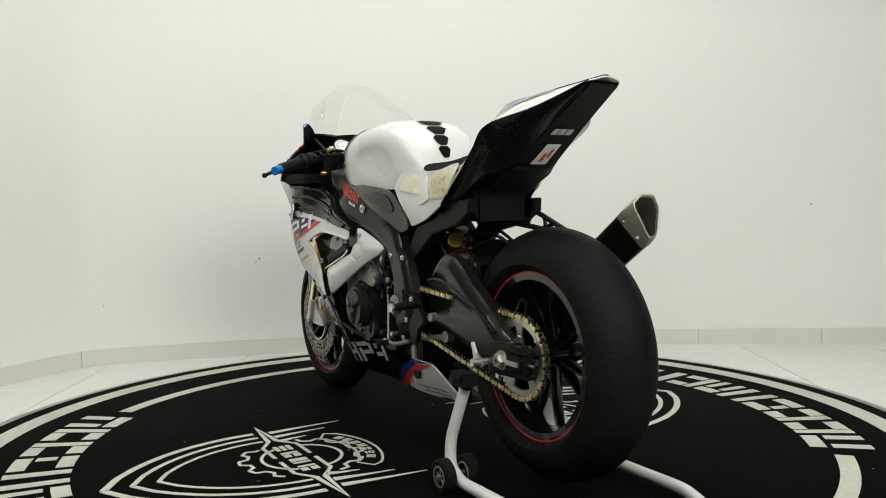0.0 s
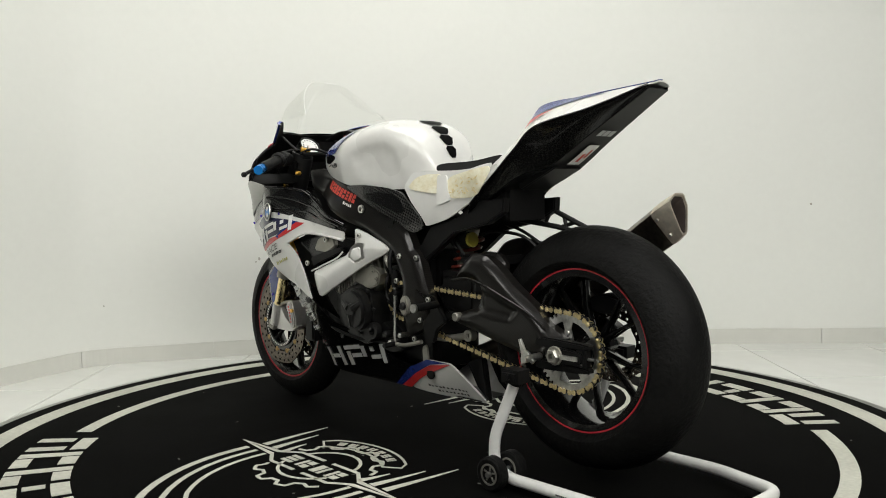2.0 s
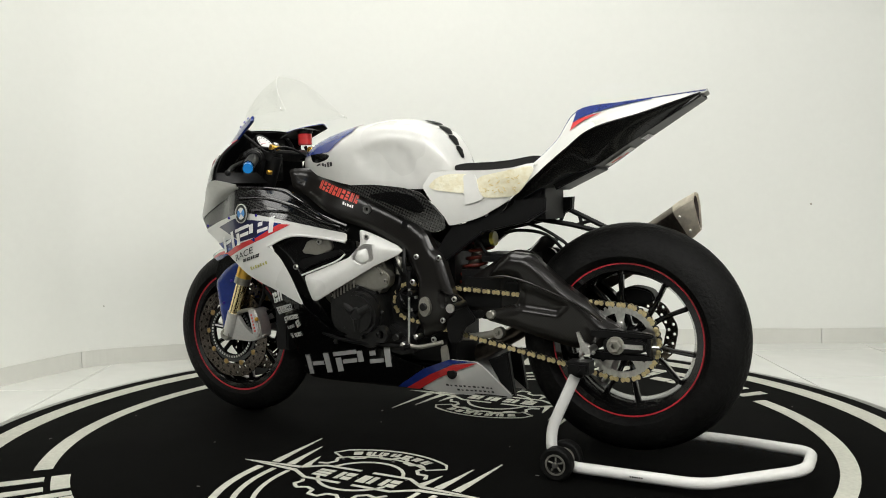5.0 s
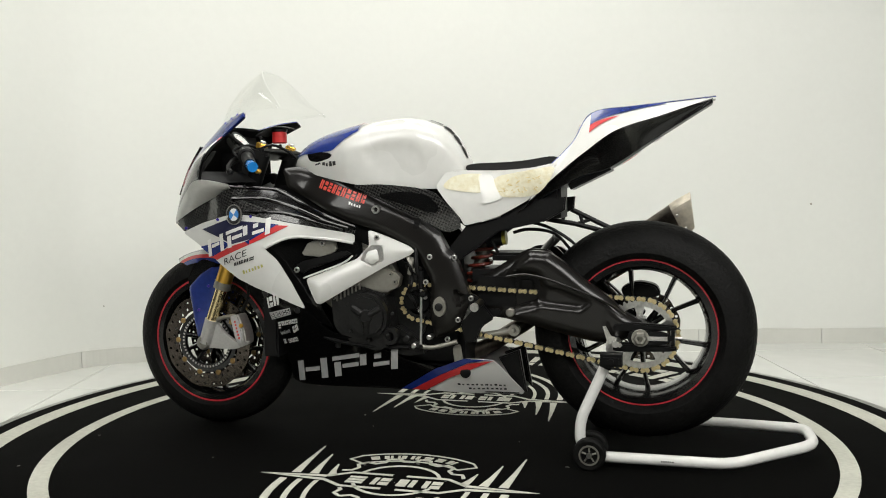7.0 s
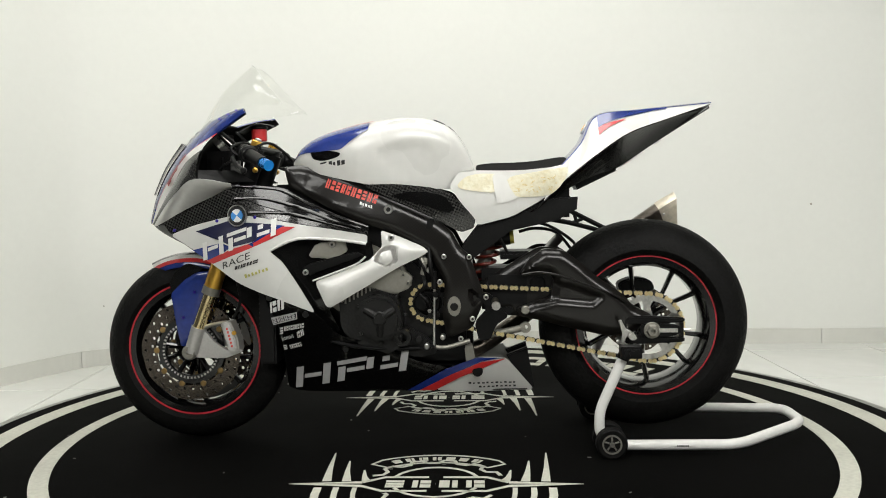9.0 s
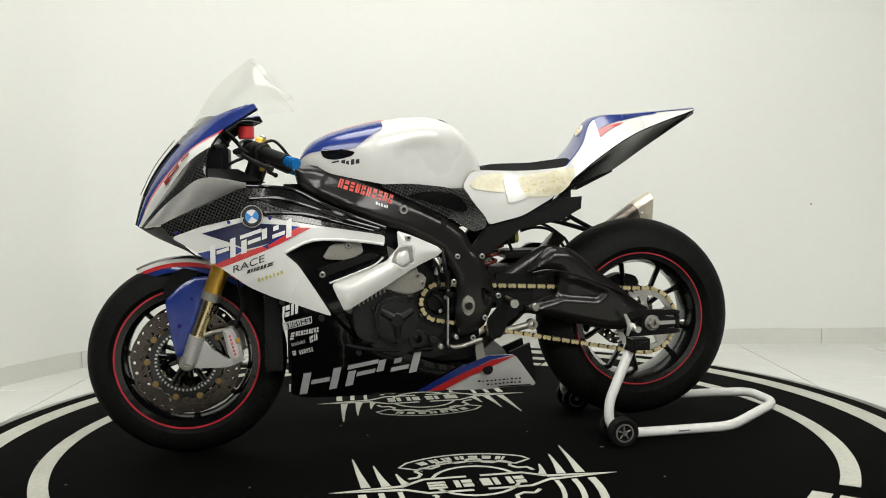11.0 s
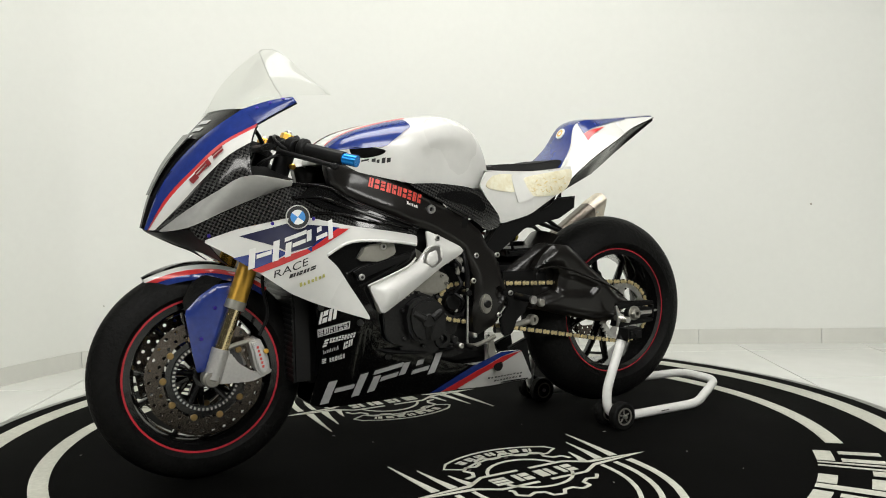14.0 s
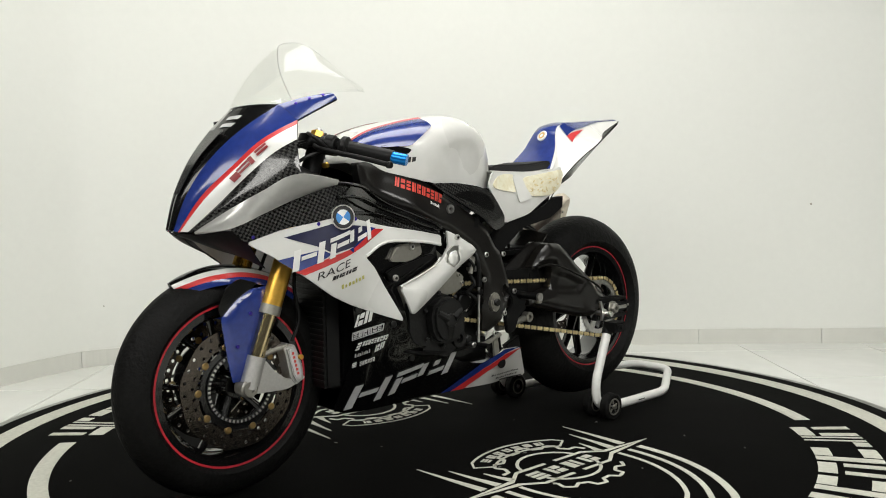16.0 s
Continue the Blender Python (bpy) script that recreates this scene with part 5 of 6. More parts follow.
rod = [(-0.015, 0.549), (-0.014, 0.494), (-0.018, 0.32)]
part("shift_rod", tube([(rod[1][0], -0.155, rod[1][1]), (rod[2][0], -0.155, rod[2][1])], 0.0042, 12, smooth_path=False), STEEL, bike, "polished shift rod")
part("rod_joint", tube([(rod[0][0], -0.155, rod[0][1]), (rod[1][0], -0.155, rod[1][1])], 0.009, 12, smooth_path=False), SATIN, bike)
part("shift_lever", tube([(rod[2][0], -0.155, rod[2][1] - 0.004), (rod[2][0] + 0.04, -0.15, rod[2][1] - 0.006), (rod[2][0] + 0.11, -0.14, rod[2][1] + 0.012)], 0.007, 12), ALLOY, bike, "alloy shift lever")
part("shift_toe", tube([(rod[2][0], -0.14, rod[2][1] - 0.004), (rod[2][0], -0.2, rod[2][1] - 0.006)], 0.008, 14, smooth_path=False), SATIN, bike)
# pivot plate, rearset and bolts
px, pz = [(0.046, 0.442)][0]
pl = part("pivot_plate", prism(rounded([(px - 0.02, pz - 0.03), (px + 0.02, pz - 0.03), (px + 0.02, pz + 0.03), (px - 0.02, pz + 0.03)], 0.3), -0.172, -0.14, 0.003), ALLOY, bike, "polished swingarm pivot plate")
part("pivot_bolt", drum((px, -0.174, pz), 0.012, -0.006, 0.006, 20, 0.002), ENGINE, pl)
for q in [(0.016, 0.593), (0.093, 0.591), (0.143, 0.468), (0.101, 0.401), (0.064, 0.339), (0.003, 0.516)]:
    bolt(q[0], -(side(*q)) + 0.006, q[1], 0.0085)
fb = [(-0.148, 0.739)][0]
part("frame_plug", lathe([(0.007, -0.006), (0.013, -0.006), (0.014, 0.0), (0.007, 0.004)], (fb[0], -side(*fb) + 0.003, fb[1]), 28), STEEL, bike, "steel frame bolt")
plate9("rearset_plate", [(0.105, 0.488), (0.157, 0.477), (0.184, 0.441), (0.211, 0.406), (0.173, 0.381), (0.155, 0.337), (0.12, 0.33), (0.107, 0.39), (0.146, 0.433)], -0.15, -0.135, SATIN, "black rearset plate")
part("foot_peg", tube([(0.17, -0.145, 0.455), (0.172, -0.235, 0.452)], 0.0115, 16, smooth_path=False), SATIN, bike, "black knurled foot peg")
part("peg_cap", tube([(0.172, -0.235, 0.452), (0.1722, -0.243, 0.452)], 0.013, 16, smooth_path=False), STEEL, bike)
tie = [(0.117, 0.345), (0.176, 0.348), (0.264, 0.366)]
part("shock_link", tube([(x, -0.10, z) for x, z in tie], 0.011, 12), ALLOY, bike, "alloy shock linkage arm")
part("link_eye", lathe([(0.008, -0.012), (0.017, -0.012), (0.017, 0.012), (0.008, 0.012)], (tie[2][0], -0.10, tie[2][1]), 28), ALLOY, bike)
plate9("side_bracket", [(0.074, 0.313), (0.099, 0.323), (0.109, 0.263), (0.08, 0.249)], -0.125, -0.118, ALLOY, "alloy fairing bracket")
bb = [(0.114, 0.233)][0]
part("fairing_fastener", drum((bb[0], -(side(*bb) + 0.008), bb[1]), 0.0165, -0.004, 0.004, 24, 0.002), SATIN, bike, "black fairing fastener")
for q in [(-0.512, 0.479), (-0.4, 0.428), (-0.22, 0.363), (-0.29, 0.312)]:
    part("fairing_bolt", drum((q[0], -(side(*q) + 0.002), q[1]), 0.0095, -0.003, 0.003, 16, 0.001), ENGINE, bike)

# shock, hugger, bracket, hoses at the rear
coil = [(0.105 + 0.075 * k / 96 + 0.034 * math.cos(k * 0.42), 0.034 * math.sin(k * 0.42), 0.49 + 0.16 * k / 96) for k in range(97)]
shock = part("shock_absorber", tube([(0.09, 0, 0.45), (0.185, 0, 0.68)], 0.02, 16, smooth_path=False), ALLOY, bike, "grey shock absorber")
part("spring", tube(coil, 0.0055, 8, smooth_path=False), shader("red_spring_paint", (0.16, 0.022, 0.012), 0.35), shock, "red coil spring")
part("shock_reservoir", tube([(0.17, -0.05, 0.64), (0.22, -0.05, 0.645)], 0.024, 18, smooth_path=False), SATIN, bike, "black shock reservoir with yellow mark")
part("reservoir_cap", tube([(0.22, -0.05, 0.645), (0.232, -0.05, 0.646)], 0.022, 18, smooth_path=False), shader("yellow_mark", (0.3, 0.26, 0.03), 0.4), bike)
H0 = [(REAR[0] + 0.375 * math.cos(radians(a)), 0.085, REAR[2] + 0.375 * math.sin(radians(a))) for a in (172, 164, 156, 148, 140, 133)]
part("hugger", strip([(x, -y, z) for x, y, z in H0], H0, 6, 8, 0.02), CARBON_FINE, bike, "dark carbon rear hugger")
for pts in ([(0.345, 0.095, 0.752), (0.404, 0.113, 0.732), (0.508, 0.141, 0.678), (0.60, 0.165, 0.632)], [(0.312, 0.066, 0.703), (0.42, 0.112, 0.682), (0.50, 0.135, 0.66), (0.58, 0.155, 0.635)]):
    part("hanger_bar", tube(pts, 0.008, 8, smooth_path=False), SATIN, bike, "black exhaust hanger")
for pts in (([(0.30, 0.02, 0.69), (0.36, 0.03, 0.67), (0.43, 0.05, 0.62), (0.44, 0.06, 0.58)]), ([(0.25, -0.03, 0.66), (0.30, -0.02, 0.67), (0.37, 0.02, 0.655), (0.42, 0.05, 0.60)]), ([(0.16, -0.07, 0.68), (0.19, -0.08, 0.64), (0.21, -0.07, 0.60)])):
    part("hose", tube(pts, 0.005, 8), SATIN, bike, "black rubber hose")
for a, b in (((0.40, 0.112, 0.734), (0.385, 0.10, 0.69)), ((0.44, 0.122, 0.712), (0.45, 0.12, 0.675)), ((0.475, 0.132, 0.695), (0.43, 0.115, 0.68))):
    part("hanger_rib", tube([a, b], 0.006, 8, smooth_path=False), SATIN, bike)
part("rear_caliper", prism(rounded([(0.571, 0.484), (0.623, 0.505), (0.681, 0.494), (0.696, 0.46), (0.635, 0.445), (0.58, 0.454)]), 0.055, 0.115, 0.006), SATIN, bike, "black rear brake caliper")
part("fender_stub", box(0.19, 0.34, -0.07, 0.07, 0.575, 0.60, 0.008), SATIN, bike)

# axle end on the swingarm
ax = (REAR[0], REAR[2])
axle = part("axle_block", prism(rounded([(ax[0] - 0.035, ax[1] - 0.024), (ax[0] + 0.085, ax[1] - 0.018), (ax[0] + 0.085, ax[1] + 0.018), (ax[0] - 0.035, ax[1] + 0.024)], 0.2), -0.168, -0.155, 0.003), SATIN, bike, "black axle adjuster block")
part("axle_nut", lathe([(0.008, -0.012), (0.016, -0.012), (0.02, -0.006), (0.02, 0.006), (0.008, 0.006)], (ax[0], -0.174, ax[1]), 6), ALLOY, axle, auto=20)
part("axle_washer", drum((ax[0], -0.168, ax[1]), 0.025, -0.003, 0.003, 28, 0.001), ALLOY, axle)
part("adjuster_bar", box(ax[0] + 0.02, ax[0] + 0.075, -0.176, -0.168, ax[1] - 0.006, ax[1] + 0.006, 0.002), STEEL, axle)
part("adjuster_end", box(ax[0] + 0.085, ax[0] + 0.095, -0.165, -0.14, ax[1] - 0.022, ax[1] + 0.022, 0.002), SATIN, axle)
part("adjuster_screw", tube([(ax[0] + 0.09, -0.152, ax[1]), (ax[0] + 0.115, -0.152, ax[1])], 0.004, 8, smooth_path=False), STEEL, axle)
part("swingarm_fold", tube([(x, -0.1595, z) for x, z in [(0.253, 0.535), (0.309, 0.542), (0.377, 0.528), (0.451, 0.501), (0.542, 0.464), (0.599, 0.427)]], 0.0035, 10), CARBON_FINE, bike, "rounded swingarm fold")
pair("swingarm_boss", pillow(rounded([(0.277, 0.488), (0.281, 0.523), (0.324, 0.523), (0.329, 0.488), (0.306, 0.478)], 0.2), lambda x, z: 0.102, 0.0, 0.003, 0.008, 0.006, 0.01), SATIN, bike, "black swingarm cover plate")
for lo, hi in ((0.385, 0.40), (0.325, 0.34)):
    part("axle_fork", prism(rounded([(0.56, lo - 0.006), (0.74, lo), (0.742, hi), (0.57, hi + 0.008)], 0.15), -0.158, -0.132, 0.004), SATIN, bike, "black swingarm axle fork")
part("swingarm_spool", drum(([(0.262, 0.427)][0][0], -0.15, [(0.262, 0.427)][0][1]), 0.013, -0.012, 0.012, 20, 0.003), ALLOY, bike)

# front caliper and fork foot
for s in (-1, 1):
    cal = part("brake_caliper", prism(rounded([(-0.691, 0.389), (-0.659, 0.396), (-0.647, 0.369), (-0.635, 0.336), (-0.632, 0.299), (-0.656, 0.285), (-0.674, 0.314), (-0.682, 0.356)], 0.15), s * 0.124, s * 0.06, 0.006), CALIPER, bike, "alloy radial brake caliper")
    part("caliper_face", prism(rounded([(-0.68, 0.382), (-0.662, 0.386), (-0.645, 0.333), (-0.644, 0.306), (-0.66, 0.303), (-0.673, 0.344)], 0.2), s * 0.127, s * 0.12, 0.001), PRINT_SILVER, cal)
    for k in range(6):
        q = along((-0.668, 0.376), (-0.651, 0.311), k / 6)
        part("lettering", box(q[0] - 0.003, q[0] + 0.003, min(s * 0.1272, s * 0.1282), max(s * 0.1272, s * 0.1282), q[1] - 0.007, q[1], 0), PRINT_RED, cal, smooth=False)
    part("fork_fin", prism(rounded([(-0.79, 0.338), (-0.758, 0.366), (-0.74, 0.361), (-0.716, 0.33), (-0.676, 0.302), (-0.625, 0.305), (-0.629, 0.296), (-0.68, 0.277), (-0.779, 0.28), (-0.809, 0.305)], 0.12), s * 0.114, s * 0.096, 0.004), BRIGHT_ALLOY, bike, "pale alloy fork foot bracket")
    part("caliper_arm", tube([(x, s * 0.108, z) for x, z in [(-0.755, 0.372), (-0.715, 0.384), (-0.674, 0.39)]], 0.007, 10), ALLOY, bike, "alloy caliper arm")
    part("caliper_bolt", drum((-0.645, s * 0.128, 0.36), 0.007, -0.004, 0.004, 14, 0.001), GOLD, cal)
    part("axle_end", lathe([(0.009, -0.01), (0.019, -0.01), (0.021, 0.0), (0.021, 0.02), (0.009, 0.02)], (-0.793, s * 0.112 - 0.005, 0.297), 28), ALLOY, bike, "hollow alloy axle end")
    part("brake_hose", tube([(-0.655, s * 0.10, 0.40), (-0.63, s * 0.10, 0.46), (-0.64, s * 0.095, 0.55), (-0.61, s * 0.07, 0.66)], 0.005, 8), SATIN, bike, "black brake hose")
    for q in [(-0.775, 0.487), (-0.814, 0.406), (-0.718, 0.508)]:
        part("fender_bolt", drum((q[0], s * 0.103, q[1]), 0.005, -0.003, 0.003, 14, 0.001), PURPLE, bike)

# cockpit
part("dash_panel", box(-0.735, -0.66, -0.08, 0.08, 0.84, 0.93, 0.02), SATIN, bike, "black cockpit panel")
pair("cockpit_inner", strip([(-0.715, -0.225, 0.866), (-0.71, -0.235, 0.85), (-0.70, -0.24, 0.83)], [(-0.63, -0.12, 0.866), (-0.60, -0.13, 0.85), (-0.56, -0.15, 0.83)], 5, 4, 0.0), SATIN, bike, "black cockpit lining")
gauge = part("rev_counter", drum((-0.735, 0.0, 0.985), 0.043, -0.02, 0.012, 36, 0.004, axis=(0.75, 0, 0.66)), STEEL, bike, "round white rev counter")
part("dial", drum((-0.735 + 0.0095, 0.0, 0.985 + 0.0085), 0.036, -0.001, 0.0015, 36, 0.0005, axis=(0.75, 0, 0.66)), PRINT_WHITE, gauge, "white dial")
part("dial_ring", lathe([(0.034, 0.0), (0.043, 0.0), (0.043, 0.016), (0.037, 0.016)], (-0.735, 0.0, 0.985), 36, axis=(0.75, 0, 0.66)), SATIN, gauge, "black dial ring")
for k in range(10):
    a = radians(-40 + 26 * k)
    u, w = Vector((0, 1, 0)), Vector((-0.66, 0, 0.75))
    c = Vector((-0.7245, 0, 0.9945)) + (u * math.cos(a) + w * math.sin(a)) * 0.027
    part("dial_tick", drum(tuple(c), 0.0028, -0.0005, 0.001, 8, 0.0002, axis=(0.75, 0, 0.66)), PRINT_BLACK, gauge)
part("needle", box(-0.7285, -0.7235, -0.028, 0.0, 0.992, 0.9945, 0), PRINT_RED, gauge, smooth=False)
gauge.location = (0.036, 0, -0.022)
part("display", box(-0.745, -0.70, 0.05, 0.13, 0.955, 0.99, 0.006), SATIN, bike, "dark display unit")
part("triple_clamp", prism(rounded([(-0.64, 0.905), (-0.54, 0.925), (-0.545, 0.945), (-0.645, 0.925)], 0.2), -0.135, 0.135, 0.006), SATIN, bike, "black top fork clamp")
for s in (-1, 1):
    cap = part("fork_cap", drum((-0.562, s * 0.107, 0.945), 0.019, -0.008, 0.012, 6, 0.003, axis=(0.35, 0, 0.94)), GOLD, bike, "gold fork cap")
    part("adjuster_knob", drum((-0.557, s * 0.107, 0.958), 0.010, -0.004, 0.006, 20, 0.002, axis=(0.35, 0, 0.94)), STEEL, cap)
    part("clip_on", lathe([(0.029, -0.014), (0.038, -0.014), (0.038, 0.014), (0.029, 0.014)], (-0.58, s * 0.107, 0.925), 24, axis=(0.35, 0, 0.94)), SATIN, bike, "black clip-on clamp")
    part("switch_box", tube([(-0.588, s * 0.165, 0.916), (-0.567, s * 0.205, 0.91)], 0.024, 14, smooth_path=False), SATIN, bike, "black switch housing")
    part("lever", tube([(-0.60, s * 0.15, 0.915), (-0.61, s * 0.20, 0.903), (-0.57, s * 0.31, 0.878), (-0.53, s * 0.375, 0.858)], 0.0065, 10), SATIN, bike, "black hand lever")
    part("lever_ball", drum((-0.53, s * 0.376, 0.858), 0.009, -0.008, 0.008, 14, 0.004), SATIN, bike)
    part("screen_stay", tube([(-0.69, s * 0.12, 1.0), (-0.645, s * 0.10, 0.96), (-0.62, s * 0.07, 0.93)], 0.006, 8), SATIN, bike, "black fairing stay")
    part("steering_stop", drum((-0.56, s * 0.14, 0.865), 0.008, -0.01, 0.01, 14, 0.003), GOLD, bike)
part("handlebar", tube([(-0.60, 0.12, 0.925), (-0.545, 0.25, 0.905), (-0.47, 0.35, 0.874)], 0.011, 12), SATIN, bike)
res = part("brake_reservoir", drum((-0.615, 0.135, 0.995), 0.026, -0.026, 0.016, 28, 0.004, axis=(0, 0, 1)), RED, bike, "red brake fluid reservoir")
part("lid", drum((-0.615, 0.135, 1.014), 0.028, -0.004, 0.008, 28, 0.003, axis=(0, 0, 1)), SATIN, res, "black lid")
part("reservoir_arm", tube([(-0.615, 0.135, 0.965), (-0.61, 0.15, 0.93), (-0.60, 0.16, 0.91)], 0.006, 8), SATIN, bike)
part("visor_flap", strip([(-0.67, 0.06, 0.995), (-0.62, 0.09, 1.025), (-0.57, 0.12, 1.02)], [(-0.67, 0.15, 0.995), (-0.62, 0.17, 1.027), (-0.57, 0.17, 1.022)], 5, 3, 0.004), SATIN, bike, "black dash visor")
for pts in ([(-0.60, -0.18, 0.90), (-0.66, -0.16, 0.87), (-0.64, -0.08, 0.82), (-0.5, -0.06, 0.80)], [(-0.575, -0.13, 0.93), (-0.53, -0.10, 0.95), (-0.50, -0.04, 0.93), (-0.47, 0.0, 0.89)], [(-0.59, -0.2, 0.905), (-0.62, -0.19, 0.93), (-0.60, -0.12, 0.95), (-0.55, -0.08, 0.93)]):
    part("cable", tube(pts, 0.0045, 8), SATIN, bike, "black control cable")

# ridges on the generator cover, fins and clutter on the engine side
gx, gz = [(-0.178, 0.412)][0]
for k in range(3):
    a = radians(30 + 120 * k)
    part("cover_rib", tube([(gx + 0.012 * math.cos(a), -0.205, gz + 0.012 * math.sin(a)), (gx + 0.052 * math.cos(a), -0.196, gz + 0.052 * math.sin(a))], 0.013, 10, smooth_path=False), ENGINE, gen)
part("cover_boss", drum((gx, -0.205, gz), 0.022, -0.006, 0.004, 24, 0.003), ENGINE, gen)
for k in range(7):
    q = along([(-0.286, 0.483)][0], [(-0.21, 0.521)][0], k / 6)
    part("cylinder_fin", box(q[0] - 0.0025, q[0] + 0.0025, -0.17, -0.15, q[1] - 0.03, q[1] + 0.03, 0.001), ALLOY, bike)
for q, r, m in zip([(-0.043, 0.58), (-0.029, 0.552), (-0.055, 0.566), (-0.01, 0.478), (-0.138, 0.329), (-0.208, 0.326), (-0.064, 0.339), (-0.04, 0.317), (0.009, 0.345)], (0.012, 0.009, 0.008, 0.01, 0.008, 0.007, 0.012, 0.009, 0.008), (ALLOY, STEEL, SATIN, SATIN, ENGINE, ENGINE, ENGINE, STEEL, STEEL)):
    part("fitting", drum((q[0], -0.15, q[1]), r, -0.012, 0.03, 16, 0.003), m, bike, "small engine fitting")
for a, b in ((0, 1), (1, 2), (2, 3)):
    q = [(-0.065, 0.594), (-0.046, 0.533), (-0.06, 0.481), (-0.035, 0.438)]
    part("loom", tube([(q[a][0], -0.15, q[a][1]), ((q[a][0] + q[b][0]) / 2 + 0.01, -0.165, (q[a][1] + q[b][1]) / 2), (q[b][0], -0.15, q[b][1])], 0.0055, 8), SATIN, bike, "black wiring loom")
# Black teardrop laid on the cover; its colour gives the shade of a recess.
pair("scoop_shade", panel(rounded([(-0.143, 0.783), (-0.058, 0.794), (0.018, 0.781), (0.052, 0.741), (0.035, 0.724), (-0.025, 0.746), (-0.101, 0.767)], 0.2), tail_side, 0.0155, 0.004), BLACK, bike, "raised black panel that darkens the scoop's recess")
part("frame_clip", panel([(-0.03, 0.708), (-0.01, 0.708), (-0.017, 0.679), (-0.037, 0.679)], side, -0.006, 0.006), SATIN, bike)
part("chain_guard", prism(rounded([(0.153, 0.425), (0.221, 0.438), (0.233, 0.417), (0.177, 0.4)], 0.2), -0.13, -0.12, 0.002), SATIN, bike)
pair("seat_strap", panel(rounded([(0.166, 0.84), (0.206, 0.838), (0.221, 0.796), (0.241, 0.767), (0.208, 0.756), (0.181, 0.751), (0.174, 0.783)], 0.12), tail_side, 0.011, 0.004), WHITE, bike, "white seat fairing bridge")

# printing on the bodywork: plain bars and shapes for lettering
def bars(pts, count, material, half=side, fill=0.75, lift=0.0065, slot=True, name="lettering"):
    p, q, r = pts
    slanted_bars(p, q, (r[0] - p[0], r[1] - p[1]), count, half, material, bike, name, fill, lift, slot)


GRAPHIC = [(0, 0.066, 0, 1), (0.08, 0.235, 0.42, 0.62), (0.249, 0.315, 0, 1), (0.385, 0.45, 0, 0.7), (0.37, 0.63, 0.8, 1), (0.634, 0.695, 0.38, 0.92), (0.464, 0.62, 0.38, 0.58), (0.77, 0.835, 0.62, 0.86), (0.76, 0.915, 0.24, 0.44), (0.93, 0.995, 0.0, 0.94)]


def broad_graphic(p, q, top, material, lift):
    """The wide slanted graphic on fairing and belly pan, in plain bars."""
    rise = (top[0] - p[0], top[1] - p[1])
    for u0, u1, v0, v1 in GRAPHIC:
        part("graphic_bar", panel([laid(p, q, rise, u, v) for u, v in ((u0, v0), (u1, v0), (u1, v1), (u0, v1))], side, lift, 0.0006, 0.03), material, bike)


broad_graphic((-0.469, 0.172), (-0.108, 0.235), (-0.455, 0.246), PRINT_SILVER, 0.003)
broad_graphic((-0.71, 0.593), (-0.479, 0.67), (-0.708, 0.647), PRINT_WHITE, 0.0085)
def stroke(pts, material=PRINT_SILVER, lift=0.003):
    part("graphic_bar", panel(pts, side, lift, 0.0006, 0.03), material, bike)


bars([(-0.513, 0.429), (-0.464, 0.445), (-0.511, 0.464)], 2, PRINT_WHITE, lift=0.003, fill=0.85)
stroke([(-0.51, 0.39), (-0.428, 0.413), (-0.431, 0.416), (-0.507, 0.393)])
stroke([(-0.428, 0.413), (-0.428, 0.435), (-0.431, 0.431), (-0.431, 0.416)])
stroke([(-0.428, 0.435), (-0.514, 0.414), (-0.511, 0.41), (-0.431, 0.431)])
stroke([(-0.514, 0.414), (-0.51, 0.39), (-0.507, 0.393), (-0.511, 0.41)])
bars([(-0.506, 0.395), (-0.431, 0.417), (-0.509, 0.41)], 6, PRINT_SILVER, lift=0.003, fill=0.8)
bars([(-0.476, 0.371), (-0.408, 0.386), (-0.475, 0.386)], 9, PRINT_WHITE, lift=0.003, fill=0.72)
bars([(-0.493, 0.359), (-0.481, 0.362), (-0.489, 0.382)], 1, PRINT_WHITE, lift=0.003, fill=0.9)
bars([(-0.487, 0.338), (-0.446, 0.351), (-0.49, 0.349)], 9, PRINT_SILVER, lift=0.003, fill=0.6, slot=False)
bars([(-0.435, 0.349), (-0.41, 0.362), (-0.436, 0.37)], 2, PRINT_WHITE, lift=0.003, fill=0.8)
bars([(-0.465, 0.311), (-0.423, 0.323), (-0.468, 0.324)], 6, PRINT_WHITE, lift=0.003, fill=0.7)
bars([(-0.486, 0.307), (-0.474, 0.31), (-0.488, 0.322)], 1, PRINT_WHITE, lift=0.003, fill=0.9)
bars([(-0.608, 0.566), (-0.532, 0.589), (-0.605, 0.577)], 4, PRINT_BLACK, fill=0.8, lift=0.0065)
bars([(-0.577, 0.541), (-0.502, 0.565), (-0.579, 0.552)], 7, shader("olive_print", (0.45, 0.43, 0.12), 0.5), fill=0.6, lift=0.0065, slot=False)
bars([(-0.342, 0.809), (-0.181, 0.755), (-0.333, 0.835)], 10, PRINT_RED, fill=0.7, lift=-0.0045, slot=True)
bars([(-0.233, 0.756), (-0.193, 0.742), (-0.232, 0.765)], 5, PRINT_WHITE, fill=0.7, lift=-0.0045, slot=False)
bars([(0.085, 0.19), (0.239, 0.187), (0.085, 0.1965)], 11, PRINT_BLACK, half=side, fill=0.62, lift=0.013, slot=False)
bars([(0.117, 0.175), (0.239, 0.174), (0.117, 0.1815)], 9, PRINT_BLACK, half=side, fill=0.62, lift=0.013, slot=False)


